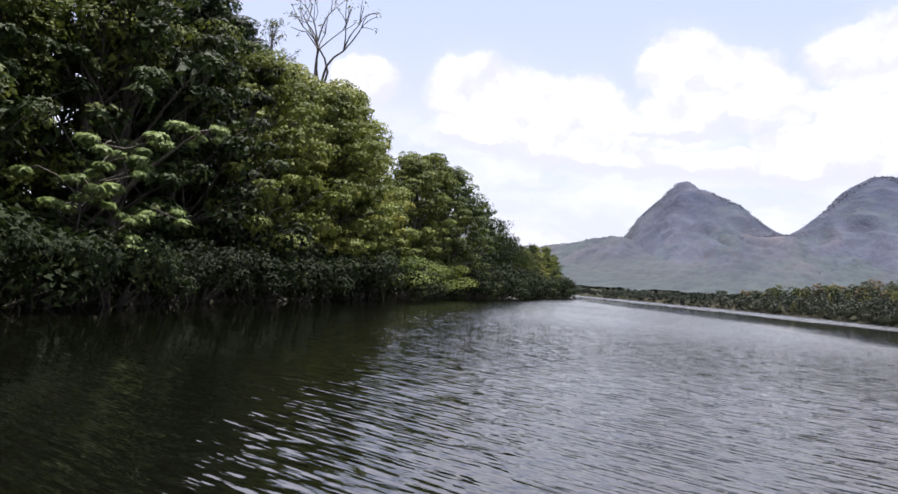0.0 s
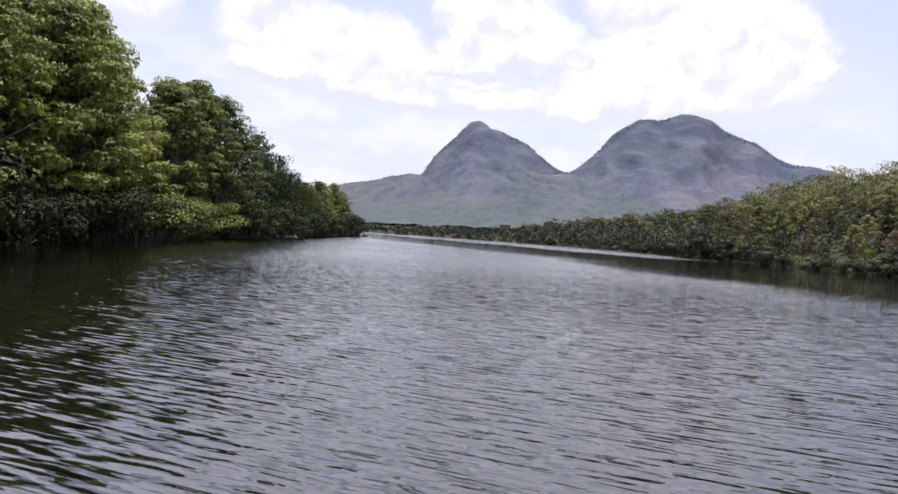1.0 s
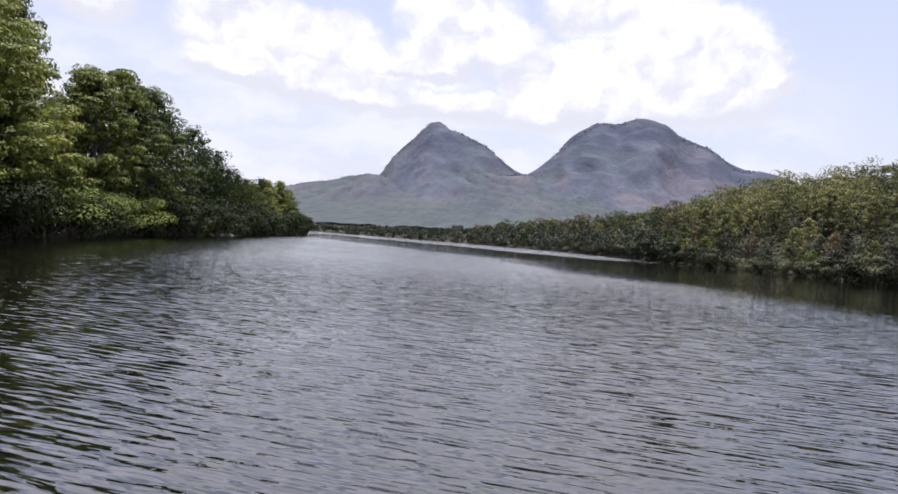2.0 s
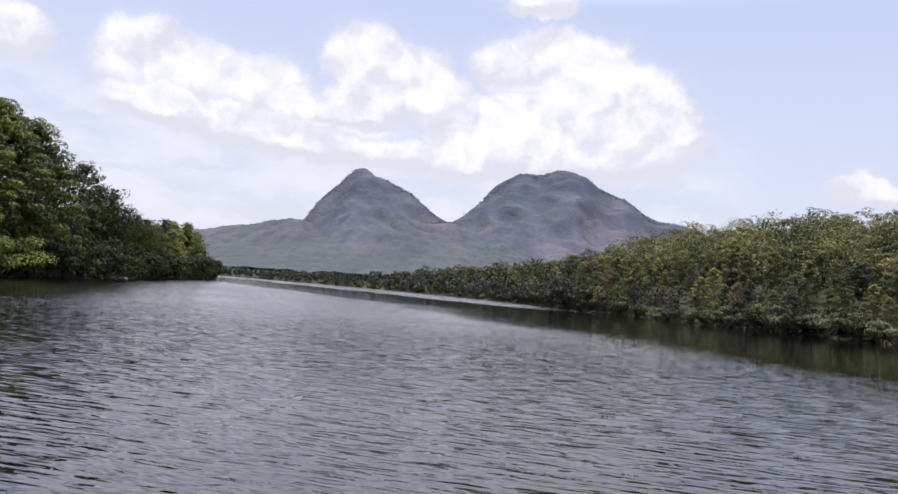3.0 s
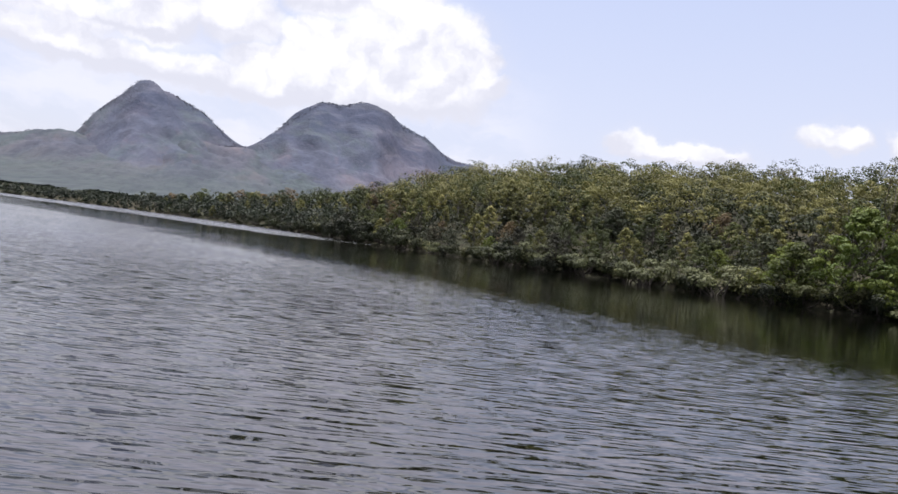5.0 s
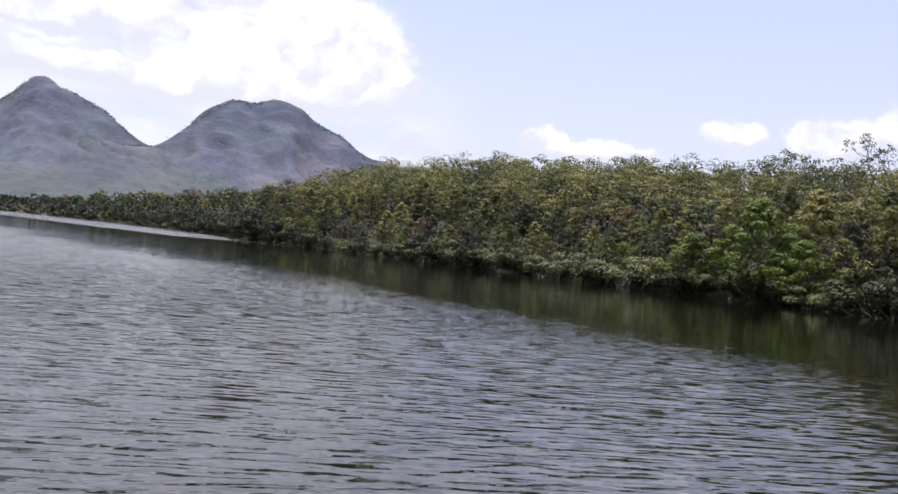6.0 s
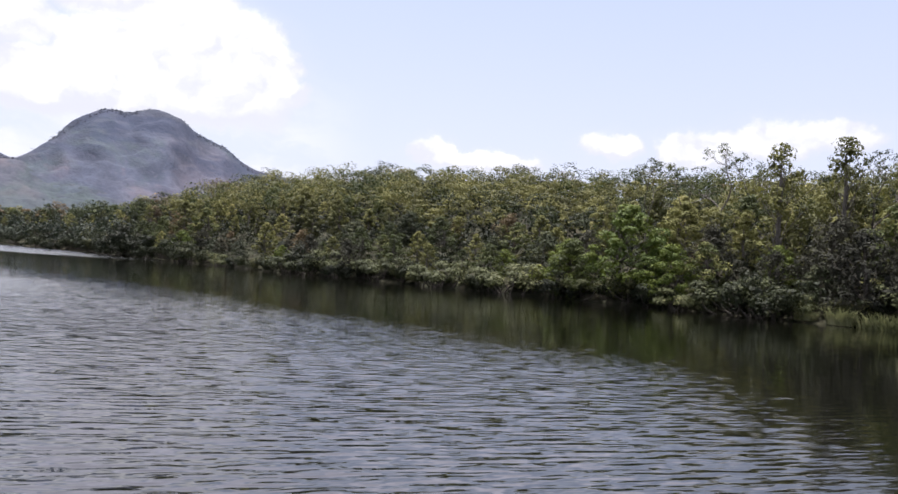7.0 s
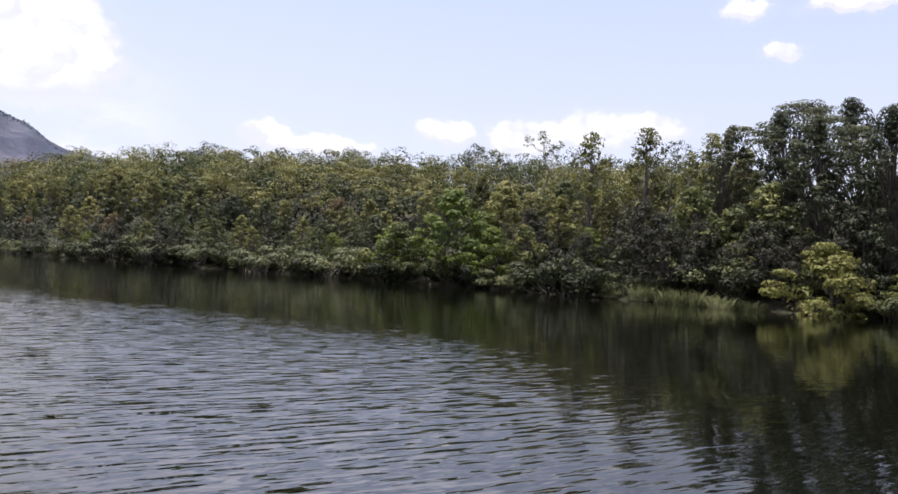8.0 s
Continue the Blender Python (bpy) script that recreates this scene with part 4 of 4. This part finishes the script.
P["emergent"] = broad_tree("emergent_tree", "tall grey-green tree standing above the shaded woods", 46, 18.0, 4.4, LEAF_OLIVE, 0.26, 5000, low=0.45, clumps=44, flat=0.55, up=0.5)
stand(P, used, "emergent", -14.0, 81.0, 0.0, 1.0, GROUP_L)


def leaning_tree(name, label, seed, boughs, leaf_mat, leaf_size, count):
    """A tree that leans out over the water; each bough ends in flat sprays of leaves."""
    rng = np.random.default_rng(seed)
    ob = thing(name, label, "tree")
    wood, crown = Bits(), Bits()
    for end, spread_m in boughs:
        path = bent(rng, (0, 0, -0.3), end, 0.2, 8)
        wood.put(tube(path, np.linspace(0.07, 0.015, 8), 6))
        for i in range(7):
            c = path[3 + i % 5] * 0.35 + np.asarray(end) * 0.65 + rng.normal(0, spread_m, 3) * [1, 1, 0.28]
            wood.put(tube(bent(rng, path[4 + i % 4], c, 0.15, 4), np.linspace(0.03, 0.01, 4), 4))
            p, f = puff(rng, c, (spread_m * 0.55, spread_m * 0.55, spread_m * 0.2), count // 7, 0.2)
            crown.put(leaves(rng, p, f + [0, 0, 0.8], leaf_size, 0.5, 0.5))
    mesh_object("trunk", *wood.all(), BARK, ob, True)
    mesh_object("crown", *crown.all(), leaf_mat, ob)
    return ob


# tall spreading trees whose crowns keep the near bank in shade
P["shade"] = broad_tree("spreading_tree", "very tall jungle tree with a wide dense crown shading the bank", 19, 14.5, 6.0, LEAF_JUNGLE_SUNLIT, 0.18, 10000, low=0.62, clumps=40, core=0.1, flat=0.4, up=0.6)
for p, w in along(SHORE_LEFT, 4.0, 15, 36):
    q = p + w * 4.4
    stand(P, used, "shade", q[0], q[1], p[1] * 1.7, 0.82, GROUP_L)

lean_a = leaning_tree("leaning_tree", "tree leaning over the water, boughs coloured pale green as if sunlit", 51,
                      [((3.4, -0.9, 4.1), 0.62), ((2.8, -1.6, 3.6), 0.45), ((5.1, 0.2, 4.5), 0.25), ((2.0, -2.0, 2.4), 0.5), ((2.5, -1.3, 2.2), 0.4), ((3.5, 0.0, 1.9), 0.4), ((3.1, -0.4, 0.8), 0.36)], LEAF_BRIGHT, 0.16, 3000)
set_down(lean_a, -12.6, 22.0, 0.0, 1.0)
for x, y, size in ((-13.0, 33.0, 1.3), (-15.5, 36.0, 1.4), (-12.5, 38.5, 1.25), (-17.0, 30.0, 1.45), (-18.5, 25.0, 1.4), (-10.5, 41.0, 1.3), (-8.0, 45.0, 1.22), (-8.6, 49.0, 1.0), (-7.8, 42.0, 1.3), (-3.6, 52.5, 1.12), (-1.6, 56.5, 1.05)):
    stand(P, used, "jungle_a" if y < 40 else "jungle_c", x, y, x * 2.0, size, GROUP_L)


def reed_clump(name, label, seed, blades, tall, wide):
    """A tuft of arching reed blades standing at the water's edge."""
    rng = np.random.default_rng(seed)
    bits = Bits()
    for _ in range(blades):
        a, r0 = rng.uniform(0, 6.28), wide * math.sqrt(rng.uniform())
        root = np.array([math.cos(a) * r0, math.sin(a) * r0 * 0.6, -0.2])
        out = unit(np.array([math.cos(a), math.sin(a), 0.0]) + rng.normal(0, 0.5, 3) * [1, 1, 0])
        h = tall * rng.uniform(0.5, 1.1)
        t = np.linspace(0, 1, 5)[:, None]
        mid = root + t * [0, 0, h] * (1 - 0.28 * t) + out * t ** 2 * h * rng.uniform(0.2, 0.7)
        side = np.array([-out[1], out[0], 0.0]) * 0.05 * (1.05 - t)
        v = np.concatenate([mid - side, mid + side])
        bits.put((v, np.array([[i, i + 5, i + 6, i + 1] for i in range(4)])))
    ob = mesh_object(name, *bits.all(), LEAF_REED)
    return tagged(ob, label, "reeds", "reeds on the hillside shore")


for i, (x, y, size) in enumerate(((60.9, 8.4, 1.0), (60.6, 6.6, 1.2), (60.2, 5.0, 1.3), (59.9, 3.4, 1.0), (60.1, 1.8, 0.8), (61.0, 10.4, 0.6))):
    set_down(reed_clump("reed_clump", "grey-green reeds in a tuft at the water's edge", 60 + i, 240, 1.5, 1.3), x, y, i * 1.1, size)


def rock(name, label, seed, size):
    """A water-worn boulder, uneven all round."""
    bm = bmesh.new()
    bmesh.ops.create_icosphere(bm, subdivisions=3, radius=size)
    for v in bm.verts:
        k = 1 + 0.35 * noise.fractal(v.co / size * 1.3 + Vector((seed, 0, 0)), 1.0, 2.0, 4)
        v.co = Vector((v.co.x * k * 1.4, v.co.y * k, v.co.z * k * 0.7))
    me = bpy.data.meshes.new(name)
    bm.to_mesh(me)
    bm.free()
    me.materials.append(STONE)
    return tagged(new(name, me), label, "rock", "rocks at the waterline")


STONE = bark_material("stone", (0.14, 0.135, 0.12), (0.30, 0.29, 0.27))
for i, (x, y, size) in enumerate(((62.0, 17.6, 0.32), (61.6, 12.6, 0.28), (6.2, 70.6, 0.25), (5.4, 68.6, 0.25), (19.2, 117.4, 0.6))):
    rock("rock", "small pale boulder at the waterline", i * 3.0, size).location = (x, y, 0.05)

# thin trees that stand clear of the hilltop
for i, (x, y, tall, lean) in enumerate(((65.6, 22.7, 7.8, 0.05), (70.5, 21.8, 7.8, -0.05), (77.5, 20.0, 8.8, 0.08), (79.5, 17.5, 8.3, 0.0), (74.0, 14.0, 8.0, 0.05), (70.0, 8.0, 8.0, -0.1))):
    set_down(bare_tree("thin_tree", "thin sparse-leaved tree standing above the hillside canopy", 70 + i, tall, lean, 14), x, y, i * 1.7, 1.0)

P["high"] = broad_tree("high_tree", "tall full-crowned olive-green tree at the water", 43, 13.5, 4.6, LEAF_GREY, 0.17, 9500, low=0.02, clumps=96, flat=0.5, up=0.5, core=0.1)
for x, y, size in ((75.0, -6.0, 1.0), (76.0, -11.0, 1.0), (70.0, 3.5, 0.8), (69.5, -0.5, 0.9), (66.5, -2.5, 0.9), (64.5, -6.5, 1.0), (66.0, -10.5, 1.0), (63.5, -14.0, 1.1), (68.0, -16.5, 1.2), (65.5, -21.0, 1.15), (67.5, -27.0, 1.2), (70.0, -34.0, 1.15)):
    stand(P, used, "high", x, y, x + y, size, GROUP_R)

P["yellow"] = broad_tree("yellow_tree", "low spreading tree with sunlit yellow-green leaves", 80, 4.4, 3.4, LEAF_YELLOW, 0.16, 7000, low=0.08, clumps=46, flat=0.4)
stand(P, used, "yellow", 60.4, -2.6, 0.0, 1.1, GROUP_R)
stand(P, used, "yellow", 61.5, -8.5, 2.0, 0.9, GROUP_R)

# one of every kind stands on the bank, even where chance chose none
for k in P:
    if k not in used:
        stand(P, used, k, -13.0, 54.0, 1.0, 0.9, GROUP_L)
